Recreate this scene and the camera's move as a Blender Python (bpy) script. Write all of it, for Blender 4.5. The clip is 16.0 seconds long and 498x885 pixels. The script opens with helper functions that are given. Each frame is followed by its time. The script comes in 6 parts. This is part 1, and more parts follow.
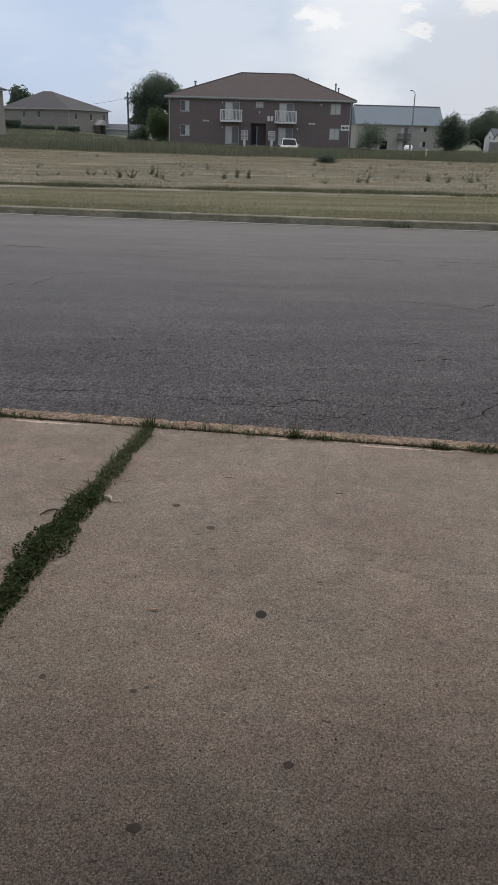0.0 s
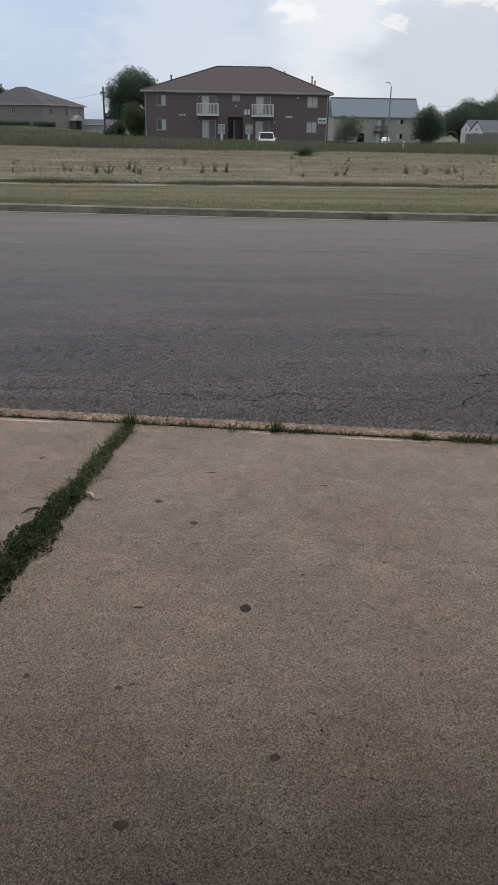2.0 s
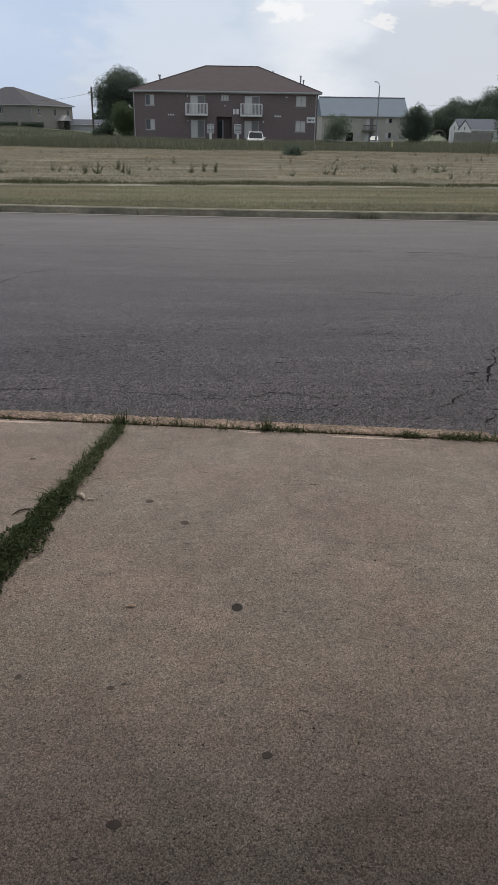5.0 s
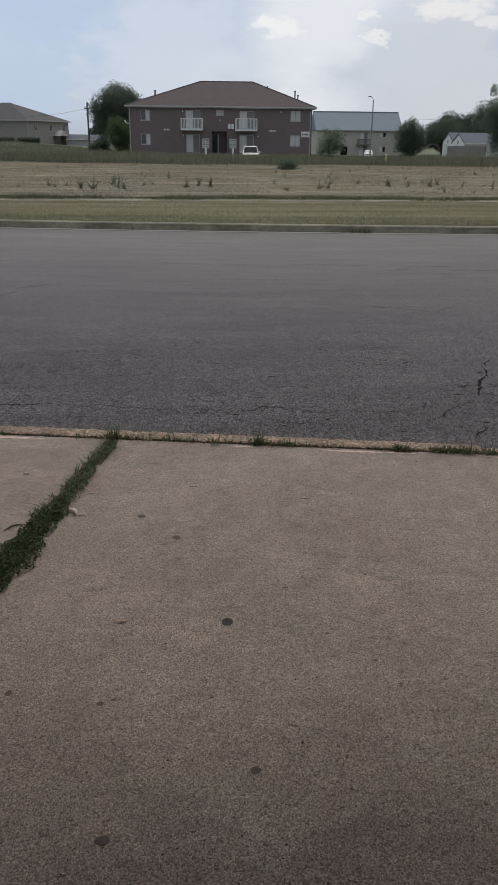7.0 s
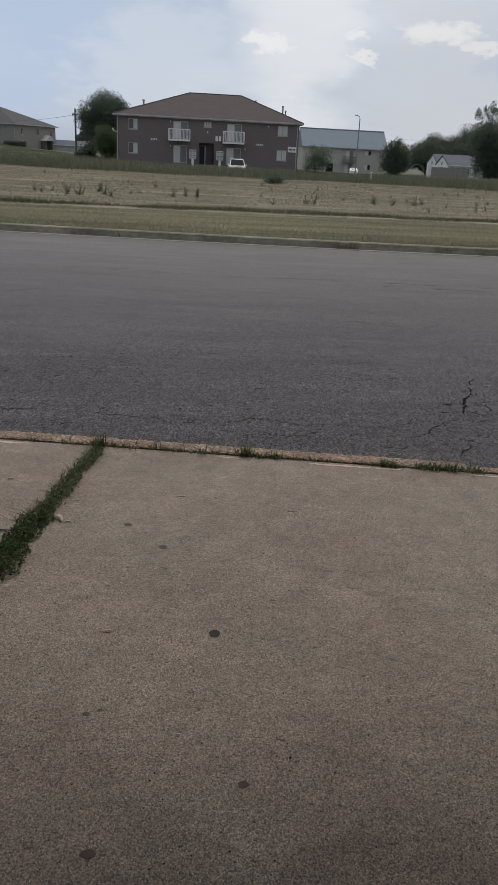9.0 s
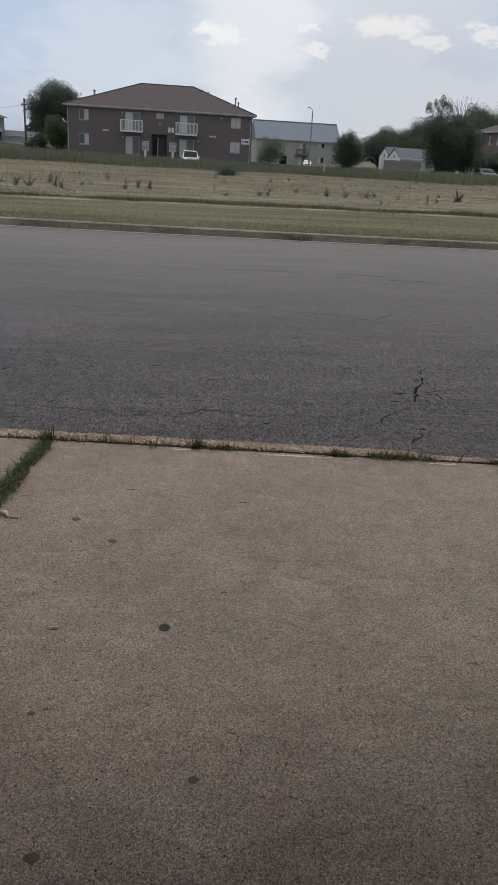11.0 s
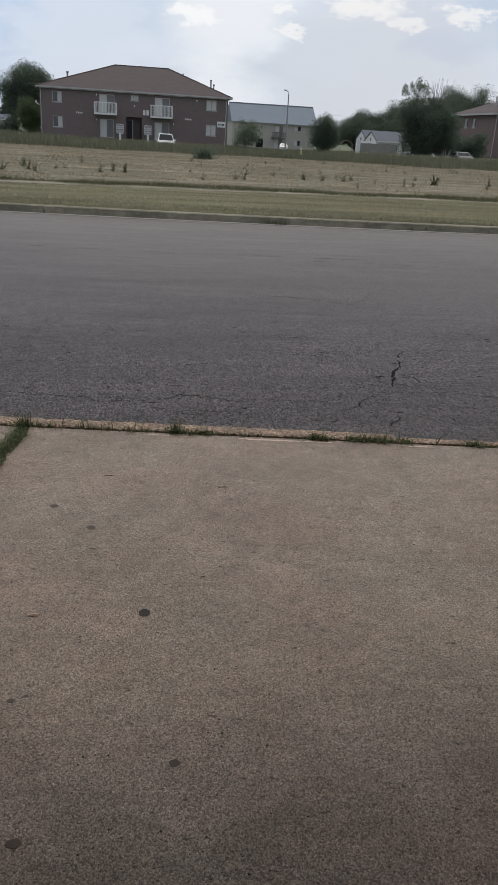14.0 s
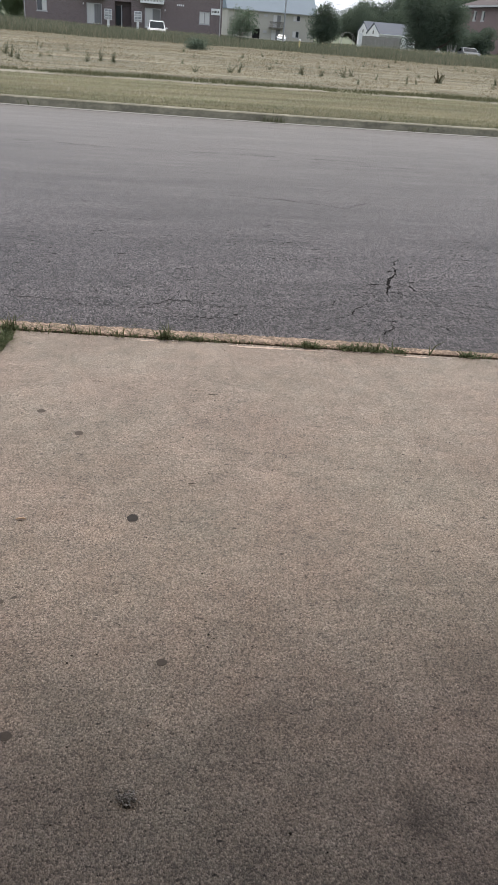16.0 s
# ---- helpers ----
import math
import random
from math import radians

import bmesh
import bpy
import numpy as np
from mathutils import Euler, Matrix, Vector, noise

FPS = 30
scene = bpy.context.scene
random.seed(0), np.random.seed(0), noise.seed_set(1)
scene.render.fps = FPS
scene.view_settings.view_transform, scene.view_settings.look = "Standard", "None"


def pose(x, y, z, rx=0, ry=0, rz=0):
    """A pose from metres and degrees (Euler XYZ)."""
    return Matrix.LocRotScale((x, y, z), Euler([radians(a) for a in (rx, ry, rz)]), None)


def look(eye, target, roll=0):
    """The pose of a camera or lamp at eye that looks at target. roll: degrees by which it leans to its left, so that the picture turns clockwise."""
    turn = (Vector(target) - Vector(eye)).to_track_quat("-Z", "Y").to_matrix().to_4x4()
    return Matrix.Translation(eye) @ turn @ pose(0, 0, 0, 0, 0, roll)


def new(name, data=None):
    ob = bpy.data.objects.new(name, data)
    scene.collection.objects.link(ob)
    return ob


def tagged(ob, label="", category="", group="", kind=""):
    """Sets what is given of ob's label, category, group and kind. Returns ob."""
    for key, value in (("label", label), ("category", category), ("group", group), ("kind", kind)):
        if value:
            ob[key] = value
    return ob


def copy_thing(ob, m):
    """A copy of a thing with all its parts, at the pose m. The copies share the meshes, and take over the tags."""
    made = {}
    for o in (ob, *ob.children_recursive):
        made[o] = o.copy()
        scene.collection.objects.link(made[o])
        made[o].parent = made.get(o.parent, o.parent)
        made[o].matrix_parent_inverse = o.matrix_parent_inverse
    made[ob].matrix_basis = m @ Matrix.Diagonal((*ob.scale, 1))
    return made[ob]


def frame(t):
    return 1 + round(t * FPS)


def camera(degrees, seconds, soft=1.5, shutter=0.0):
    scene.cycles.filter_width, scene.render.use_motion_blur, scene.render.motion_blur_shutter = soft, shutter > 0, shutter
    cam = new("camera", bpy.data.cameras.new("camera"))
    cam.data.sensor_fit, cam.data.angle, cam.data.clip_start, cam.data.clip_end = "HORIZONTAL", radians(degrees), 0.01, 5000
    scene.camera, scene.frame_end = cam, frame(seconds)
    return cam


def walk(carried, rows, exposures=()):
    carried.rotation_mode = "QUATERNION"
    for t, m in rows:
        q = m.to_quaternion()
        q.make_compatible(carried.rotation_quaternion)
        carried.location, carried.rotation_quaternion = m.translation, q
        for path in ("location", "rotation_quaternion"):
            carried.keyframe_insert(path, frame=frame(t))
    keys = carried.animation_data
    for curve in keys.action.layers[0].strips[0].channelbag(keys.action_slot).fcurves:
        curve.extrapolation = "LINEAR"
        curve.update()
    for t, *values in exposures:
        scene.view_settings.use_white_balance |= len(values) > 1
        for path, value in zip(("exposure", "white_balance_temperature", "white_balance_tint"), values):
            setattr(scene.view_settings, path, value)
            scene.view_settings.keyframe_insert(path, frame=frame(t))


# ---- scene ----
cam = camera(36.2, 16.0)
PATH = [
    (0, (-0.034, 0.027, 1.541), (-0.021, 1.879, 0.787), 1.6),
    (0.5, (-0.027, 0.033, 1.539), (-0.003, 1.884, 0.782), 1.6),
    (1, (-0.032, 0.032, 1.537), (0.009, 1.881, 0.778), 1.6),
    (1.5, (-0.029, 0.032, 1.536), (0.023, 1.88, 0.772), 1.4),
    (2, (-0.026, 0.03, 1.537), (0.031, 1.876, 0.771), 1.0),
    (2.5, (-0.027, 0.028, 1.535), (0.034, 1.873, 0.767), 0.8),
    (3, (-0.027, 0.029, 1.535), (0.037, 1.873, 0.765), 0.8),
    (3.5, (-0.026, 0.03, 1.535), (0.042, 1.873, 0.763), 0.8),
    (4, (-0.024, 0.026, 1.537), (0.046, 1.871, 0.767), 0.8),
    (6.5, (-0.015, 0.023, 1.539), (0.078, 1.872, 0.782), 0.8),
    (7, (0.003, 0.006, 1.557), (0.091, 1.864, 0.82), 0.6),
    (7.5, (-0.001, 0.006, 1.573), (0.089, 1.87, 0.855), 0.2),
    (8, (0.008, 0.006, 1.566), (0.031, 1.87, 0.843), 0.4),
    (8.5, (-0.014, 0.009, 1.553), (0.014, 1.875, 0.833), 0.9),
    (9, (-0.051, 0.014, 1.553), (0.096, 1.879, 0.846), 3.0),
    (9.5, (-0.039, 0.034, 1.54), (0.134, 1.899, 0.838), 3.3),
    (10, (-0.024, 0.044, 1.533), (0.178, 1.905, 0.828), 3.4),
    (12.5, (-0.011, 0.038, 1.53), (0.287, 1.874, 0.793), 3.2),
    (13, (-0.011, 0.039, 1.529), (0.294, 1.872, 0.789), 3.3),
    (13.5, (-0.011, 0.044, 1.528), (0.299, 1.874, 0.783), 3.4),
    (14, (-0.009, 0.044, 1.526), (0.302, 1.872, 0.775), 3.4),
    (14.5, (-0.008, 0.044, 1.523), (0.318, 1.867, 0.768), 3.6),
    (15, (-0.008, 0.04, 1.526), (0.338, 1.859, 0.769), 3.8),
    (15.5, (-0.011, 0.047, 1.523), (0.354, 1.856, 0.751), 3.9),
    (15.6, (-0.009, 0.052, 1.519), (0.35, 1.839, 0.708), 4.1),
    (15.7, (-0.006, 0.057, 1.515), (0.346, 1.818, 0.645), 4.3),
    (15.8, (-0.004, 0.063, 1.510), (0.342, 1.79, 0.577), 4.4),
    (15.9, (-0.001, 0.068, 1.506), (0.338, 1.785, 0.55), 4.6),
    (16, (0.001, 0.073, 1.502), (0.334, 1.794, 0.54), 4.8),
]
EXPOSURES = [(0, 0.07), (6.5, 0.05), (7, -0.03), (8, -0.01), (9, -0.1), (10, -0.05), (12.5, 0.03), (13.5, 0.07), (14.3, 0.09), (15.5, 0.05), (15.65, 0.36), (15.85, 0.83), (16, 0.92)]
walk(cam, [(t, look(*row)) for t, *row in PATH], EXPOSURES)

# ---- sky and sun ----
SUN_AZ, SUN_EL = radians(14), radians(66)
world = bpy.data.worlds.new("cloudy_sky")
scene.world = world
world.use_nodes = True
wn, wl = world.node_tree.nodes, world.node_tree.links
bg = wn["Background"]
bg.inputs[1].default_value = 0.1
sky = wn.new("ShaderNodeTexSky")
sky.sky_type, sky.sun_disc, sky.sun_elevation, sky.sun_rotation = "NISHITA", False, SUN_EL, SUN_AZ
sky.air_density, sky.dust_density = 1.0, 2.0
tc = wn.new("ShaderNodeTexCoord")
squash = wn.new("ShaderNodeMapping")
squash.inputs["Scale"].default_value = (1.0, 1.0, 2.2)
squash.inputs["Location"].default_value = (0.35, 0.1, 0.2)
wl.new(tc.outputs["Generated"], squash.inputs["Vector"])


def sky_noise(scale, detail, rough, lo, hi):
    n = wn.new("ShaderNodeTexNoise")
    n.inputs["Scale"].default_value, n.inputs["Detail"].default_value, n.inputs["Roughness"].default_value = scale, detail, rough
    wl.new(squash.outputs[0], n.inputs["Vector"])
    r = wn.new("ShaderNodeMapRange")
    r.interpolation_type = "SMOOTHSTEP"
    r.inputs["From Min"].default_value, r.inputs["From Max"].default_value = lo, hi
    wl.new(n.outputs["Fac"], r.inputs["Value"])
    return r.outputs["Result"]


veil = wn.new("ShaderNodeMix")
veil.data_type = "RGBA"
veil.inputs["Factor"].default_value = 0.72
veil.inputs["B"].default_value = (5.4, 6.2, 7.6, 1)
wl.new(sky.outputs[0], veil.inputs["A"])
bright = wn.new("ShaderNodeMix")
bright.data_type = "RGBA"
bright.inputs["B"].default_value = (7.4, 7.7, 8.4, 1)
wl.new(sky_noise(3.0, 4, 0.5, 0.45, 0.73), bright.inputs["Factor"])
wl.new(veil.outputs["Result"], bright.inputs["A"])
puff = wn.new("ShaderNodeMix")
puff.data_type = "RGBA"
puff.inputs["B"].default_value = (9.6, 9.6, 9.5, 1)
wl.new(sky_noise(8.0, 7, 0.5, 0.60, 0.80), puff.inputs["Factor"])
wl.new(bright.outputs["Result"], puff.inputs["A"])
# glow of the sun through the cloud
aim = wn.new("ShaderNodeVectorMath")
aim.operation = "DOT_PRODUCT"
wl.new(tc.outputs["Generated"], aim.inputs[0])
aim.inputs[1].default_value = (math.sin(SUN_AZ) * math.cos(SUN_EL), math.cos(SUN_AZ) * math.cos(SUN_EL), math.sin(SUN_EL))
rise = wn.new("ShaderNodeMapRange")
rise.interpolation_type = "SMOOTHSTEP"
rise.inputs["From Min"].default_value, rise.inputs["From Max"].default_value = 0.55, 0.68
rise.inputs["To Max"].default_value = 0.75
wl.new(aim.outputs["Value"], rise.inputs["Value"])
glow = wn.new("ShaderNodeMix")
glow.data_type = "RGBA"
glow.inputs["B"].default_value = (9.1, 9.2, 9.4, 1)
wl.new(rise.outputs["Result"], glow.inputs["Factor"])
wl.new(puff.outputs["Result"], glow.inputs["A"])


def wmath(op, a, b=None):
    n = wn.new("ShaderNodeMath")
    n.operation = op
    for k, v in enumerate((a, b)):
        if isinstance(v, (int, float)):
            n.inputs[k].default_value = v
        elif v is not None:
            wl.new(v, n.inputs[k])
    return n.outputs[0]


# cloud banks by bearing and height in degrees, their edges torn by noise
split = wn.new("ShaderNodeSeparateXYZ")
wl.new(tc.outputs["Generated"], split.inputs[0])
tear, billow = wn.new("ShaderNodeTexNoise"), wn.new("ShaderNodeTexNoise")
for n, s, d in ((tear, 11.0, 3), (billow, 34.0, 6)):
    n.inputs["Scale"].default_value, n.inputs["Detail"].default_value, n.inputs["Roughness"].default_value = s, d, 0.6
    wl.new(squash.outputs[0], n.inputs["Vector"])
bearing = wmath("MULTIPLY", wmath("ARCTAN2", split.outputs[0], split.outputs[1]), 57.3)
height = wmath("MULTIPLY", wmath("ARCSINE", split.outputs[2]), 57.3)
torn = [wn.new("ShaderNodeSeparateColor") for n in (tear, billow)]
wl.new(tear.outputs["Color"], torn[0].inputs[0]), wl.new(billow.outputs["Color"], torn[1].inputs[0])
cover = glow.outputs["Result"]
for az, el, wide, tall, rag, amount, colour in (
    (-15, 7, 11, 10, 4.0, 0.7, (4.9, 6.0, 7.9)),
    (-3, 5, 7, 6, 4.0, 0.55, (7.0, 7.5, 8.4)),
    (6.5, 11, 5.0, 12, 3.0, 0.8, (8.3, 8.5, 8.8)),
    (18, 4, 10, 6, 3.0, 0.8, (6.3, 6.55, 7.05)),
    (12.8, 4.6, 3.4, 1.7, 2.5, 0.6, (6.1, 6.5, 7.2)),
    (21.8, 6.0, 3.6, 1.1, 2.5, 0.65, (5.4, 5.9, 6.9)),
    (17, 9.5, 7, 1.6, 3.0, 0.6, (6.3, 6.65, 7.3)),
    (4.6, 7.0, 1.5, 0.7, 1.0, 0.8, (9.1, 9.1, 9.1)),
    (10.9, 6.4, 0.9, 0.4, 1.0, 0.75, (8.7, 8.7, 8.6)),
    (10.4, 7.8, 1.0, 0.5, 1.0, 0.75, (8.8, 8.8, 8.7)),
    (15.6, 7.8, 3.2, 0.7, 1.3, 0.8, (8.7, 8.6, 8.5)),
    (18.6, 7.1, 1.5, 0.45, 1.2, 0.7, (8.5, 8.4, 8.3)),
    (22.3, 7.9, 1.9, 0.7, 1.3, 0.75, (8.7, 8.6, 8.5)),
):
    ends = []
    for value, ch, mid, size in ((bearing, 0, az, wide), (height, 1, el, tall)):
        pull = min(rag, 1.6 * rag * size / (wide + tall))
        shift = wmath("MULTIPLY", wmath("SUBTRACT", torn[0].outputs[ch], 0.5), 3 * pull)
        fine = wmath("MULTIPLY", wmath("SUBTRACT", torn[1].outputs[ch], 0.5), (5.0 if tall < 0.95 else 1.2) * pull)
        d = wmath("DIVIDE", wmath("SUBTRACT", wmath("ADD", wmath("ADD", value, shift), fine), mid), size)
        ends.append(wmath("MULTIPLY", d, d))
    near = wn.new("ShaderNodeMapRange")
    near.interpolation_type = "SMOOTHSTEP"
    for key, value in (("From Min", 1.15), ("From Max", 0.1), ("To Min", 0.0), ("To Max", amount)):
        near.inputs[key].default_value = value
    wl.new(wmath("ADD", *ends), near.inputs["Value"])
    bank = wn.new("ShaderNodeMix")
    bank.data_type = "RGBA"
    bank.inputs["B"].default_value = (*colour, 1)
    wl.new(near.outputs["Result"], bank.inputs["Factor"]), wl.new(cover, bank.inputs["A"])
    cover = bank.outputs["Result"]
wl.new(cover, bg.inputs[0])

sun_data = bpy.data.lights.new("sun", "SUN")
sun_data.energy, sun_data.angle, sun_data.color = 1.42, radians(22), (1, 0.93, 0.84)
sun = new("sun", sun_data)
sun.matrix_world = look((0, 0, 0), (-math.sin(SUN_AZ) * math.cos(SUN_EL), -math.cos(SUN_AZ) * math.cos(SUN_EL), -math.sin(SUN_EL)))


# ---- materials ----
def mat(name, stops, scale=2.0, rough=0.85, bump=0.0, fine=14.0, metal=0.0, stretch=(1, 1, 1), island=0.0, spec=0.4, mixf=0.5, bump_dist=0.02, fine_k=1.0):
    """Colour from two sizes of noise in world space, through a ramp of colours; relief from the finer one."""
    m = bpy.data.materials.new(name)
    m.use_nodes = True
    n, l = m.node_tree.nodes, m.node_tree.links
    b = n["Principled BSDF"]
    b.inputs["Roughness"].default_value, b.inputs["Metallic"].default_value = rough, metal
    b.inputs["Specular IOR Level"].default_value = spec
    geo = n.new("ShaderNodeNewGeometry")
    mp = n.new("ShaderNodeMapping")
    mp.inputs["Scale"].default_value = stretch
    l.new(geo.outputs["Position"], mp.inputs["Vector"])
    ns = []
    for s, d in ((scale, 4), (scale * fine, 5)):
        t = n.new("ShaderNodeTexNoise")
        t.inputs["Scale"].default_value, t.inputs["Detail"].default_value, t.inputs["Roughness"].default_value = s, d, 0.6
        l.new(mp.outputs[0], t.inputs["Vector"])
        ns.append(t.outputs["Fac"])
    mx = n.new("ShaderNodeMix")
    mx.inputs["Factor"].default_value = mixf
    l.new(ns[0], mx.inputs["A"]), l.new(ns[1], mx.inputs["B"])
    fac = mx.outputs["Result"]
    if island:
        add = n.new("ShaderNodeMath")
        add.operation = "MULTIPLY_ADD"
        sub = n.new("ShaderNodeMath")
        sub.operation = "SUBTRACT"
        l.new(geo.outputs["Random Per Island"], sub.inputs[0])
        sub.inputs[1].default_value = 0.5
        l.new(sub.outputs[0], add.inputs[0])
        add.inputs[1].default_value = island
        l.new(fac, add.inputs[2])
        fac = add.outputs[0]
    r = n.new("ShaderNodeValToRGB")
    el = r.color_ramp.elements
    lo, hi = 0.5 - 0.22 / fine_k, 0.5 + 0.22 / fine_k
    if island:
        lo, hi = 0.2, 0.8
    while len(el) < len(stops):
        el.new(0.5)
    for i, c in enumerate(stops):
        el[i].position, el[i].color = lo + (hi - lo) * i / max(1, len(stops) - 1), (*c, 1)
    l.new(fac, r.inputs["Fac"])
    l.new(r.outputs["Color"], b.inputs["Base Color"])
    if bump:
        bp = n.new("ShaderNodeBump")
        bp.inputs["Strength"].default_value, bp.inputs["Distance"].default_value = bump, bump_dist
        l.new(ns[1], bp.inputs["Height"])
        l.new(bp.outputs[0], b.inputs["Normal"])
    return m


def leafy(name, stops, island=0.5, scale=1.0, through_light=0.4, stretch=(1, 1, 1)):
    m = mat(name, stops, scale=scale, rough=0.75, island=island, spec=0.1, stretch=stretch)
    n, l = m.node_tree.nodes, m.node_tree.links
    b, out = n["Principled BSDF"], n["Material Output"]
    tr = n.new("ShaderNodeBsdfTranslucent")
    l.new(b.inputs["Base Color"].links[0].from_socket, tr.inputs["Color"])
    mx = n.new("ShaderNodeMixShader")
    mx.inputs[0].default_value = through_light
    l.new(b.outputs[0], mx.inputs[1]), l.new(tr.outputs[0], mx.inputs[2]), l.new(mx.outputs[0], out.inputs["Surface"])
    return m


def speckled(m, scale, dark, light, amount, spots=(), relief=0.0, along=1.0):
    """Adds aggregate: cells of single grains, and soft round stains at given places (x, y, radius, depth)."""
    n, l = m.node_tree.nodes, m.node_tree.links
    b = n["Principled BSDF"]
    src = b.inputs["Base Color"].links[0].from_socket
    geo = n.new("ShaderNodeNewGeometry")
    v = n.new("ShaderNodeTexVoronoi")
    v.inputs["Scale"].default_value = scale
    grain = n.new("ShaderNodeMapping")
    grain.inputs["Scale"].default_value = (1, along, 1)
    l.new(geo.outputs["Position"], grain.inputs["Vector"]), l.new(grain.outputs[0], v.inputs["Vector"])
    sep = n.new("ShaderNodeSeparateColor")
    l.new(v.outputs["Color"], sep.inputs[0])
    rp = n.new("ShaderNodeValToRGB")
    e = rp.color_ramp.elements
    e[0].position, e[0].color, e[1].position, e[1].color = 0.0, (*[dark] * 3, 1), 1.0, (*[light] * 3, 1)
    k = e.new(0.5)
    k.color = (1, 1, 1, 1)
    l.new(sep.outputs[0], rp.inputs[0])
    mul = n.new("ShaderNodeMix")
    mul.data_type, mul.blend_type = "RGBA", "MULTIPLY"
    mul.inputs["Factor"].default_value = amount
    l.new(src, mul.inputs["A"]), l.new(rp.outputs[0], mul.inputs["B"])
    out = mul.outputs["Result"]
    if relief:
        bp = n.new("ShaderNodeBump")
        bp.invert = True
        bp.inputs["Strength"].default_value, bp.inputs["Distance"].default_value = 1.0, relief
        l.new(v.outputs["Distance"], bp.inputs["Height"])
        if b.inputs["Normal"].links:
            l.new(b.inputs["Normal"].links[0].from_socket, bp.inputs["Normal"])
        l.new(bp.outputs[0], b.inputs["Normal"])
    nz = n.new("ShaderNodeTexNoise")
    nz.inputs["Scale"].default_value, nz.inputs["Detail"].default_value = 14, 5
    l.new(geo.outputs["Position"], nz.inputs["Vector"])
    for x, y, rad, depth in spots:
        d = n.new("ShaderNodeVectorMath")
        d.operation = "DISTANCE"
        l.new(geo.outputs["Position"], d.inputs[0])
        d.inputs[1].default_value = (x, y, 0)
        w = n.new("ShaderNodeMath")
        w.operation = "MULTIPLY_ADD"
        l.new(nz.outputs["Fac"], w.inputs[0])
        w.inputs[1].default_value = rad * 1.2
        l.new(d.outputs["Value"], w.inputs[2])
        mr = n.new("ShaderNodeMapRange")
        mr.interpolation_type = "SMOOTHSTEP"
        mr.inputs["From Min"].default_value, mr.inputs["From Max"].default_value = rad * 0.5, rad * 1.7
        mr.inputs["To Min"].default_value, mr.inputs["To Max"].default_value = 1 - depth, 1
        l.new(w.outputs[0], mr.inputs["Value"])
        mm = n.new("ShaderNodeMix")
        mm.data_type, mm.blend_type = "RGBA", "MULTIPLY"
        mm.inputs["Factor"].default_value = 1
        l.new(out, mm.inputs["A"]), l.new(mr.outputs["Result"], mm.inputs["B"])
        out = mm.outputs["Result"]
    l.new(out, b.inputs["Base Color"])
    return m


def mottled(m, layers):
    """Multiplies noise layers into the colour: (scale, stretch in x, low, high, darkest, lightest)."""
    n, l = m.node_tree.nodes, m.node_tree.links
    b = n["Principled BSDF"]
    out = b.inputs["Base Color"].links[0].from_socket
    geo = n.new("ShaderNodeNewGeometry")
    for scale, sx, lo, hi, dark, light in layers:
        mp = n.new("ShaderNodeMapping")
        mp.inputs["Scale"].default_value = (sx, 1, 1)
        mp.inputs["Location"].default_value = (scale * 0.37, 1.7, 0)
        l.new(geo.outputs["Position"], mp.inputs["Vector"])
        t = n.new("ShaderNodeTexNoise")
        t.inputs["Scale"].default_value, t.inputs["Detail"].default_value, t.inputs["Roughness"].default_value = scale, 3, 0.65
        l.new(mp.outputs[0], t.inputs["Vector"])
        mr = n.new("ShaderNodeMapRange")
        for key, value in (("From Min", lo), ("From Max", hi), ("To Min", dark), ("To Max", light)):
            mr.inputs[key].default_value = value
        l.new(t.outputs["Fac"], mr.inputs["Value"])
        mm = n.new("ShaderNodeMix")
        mm.data_type, mm.blend_type = "RGBA", "MULTIPLY"
        mm.inputs["Factor"].default_value = 1
        l.new(out, mm.inputs["A"]), l.new(mr.outputs["Result"], mm.inputs["B"])
        out = mm.outputs["Result"]
    l.new(out, b.inputs["Base Color"])
    return m


def tinted(m, scale, one, other, lo=0.35, hi=0.65):
    """Drifts the hue between two tints in broad patches."""
    n, l = m.node_tree.nodes, m.node_tree.links
    b = n["Principled BSDF"]
    geo, t, r, mm = n.new("ShaderNodeNewGeometry"), n.new("ShaderNodeTexNoise"), n.new("ShaderNodeValToRGB"), n.new("ShaderNodeMix")
    t.inputs["Scale"].default_value, t.inputs["Detail"].default_value = scale, 4
    l.new(geo.outputs["Position"], t.inputs["Vector"]), l.new(t.outputs["Fac"], r.inputs["Fac"])
    e = r.color_ramp.elements
    e[0].position, e[0].color, e[1].position, e[1].color = lo, (*one, 1), hi, (*other, 1)
    mm.data_type, mm.blend_type = "RGBA", "MULTIPLY"
    mm.inputs["Factor"].default_value = 1
    l.new(b.inputs["Base Color"].links[0].from_socket, mm.inputs["A"]), l.new(r.outputs[0], mm.inputs["B"])
    l.new(mm.outputs["Result"], b.inputs["Base Color"])
    return m


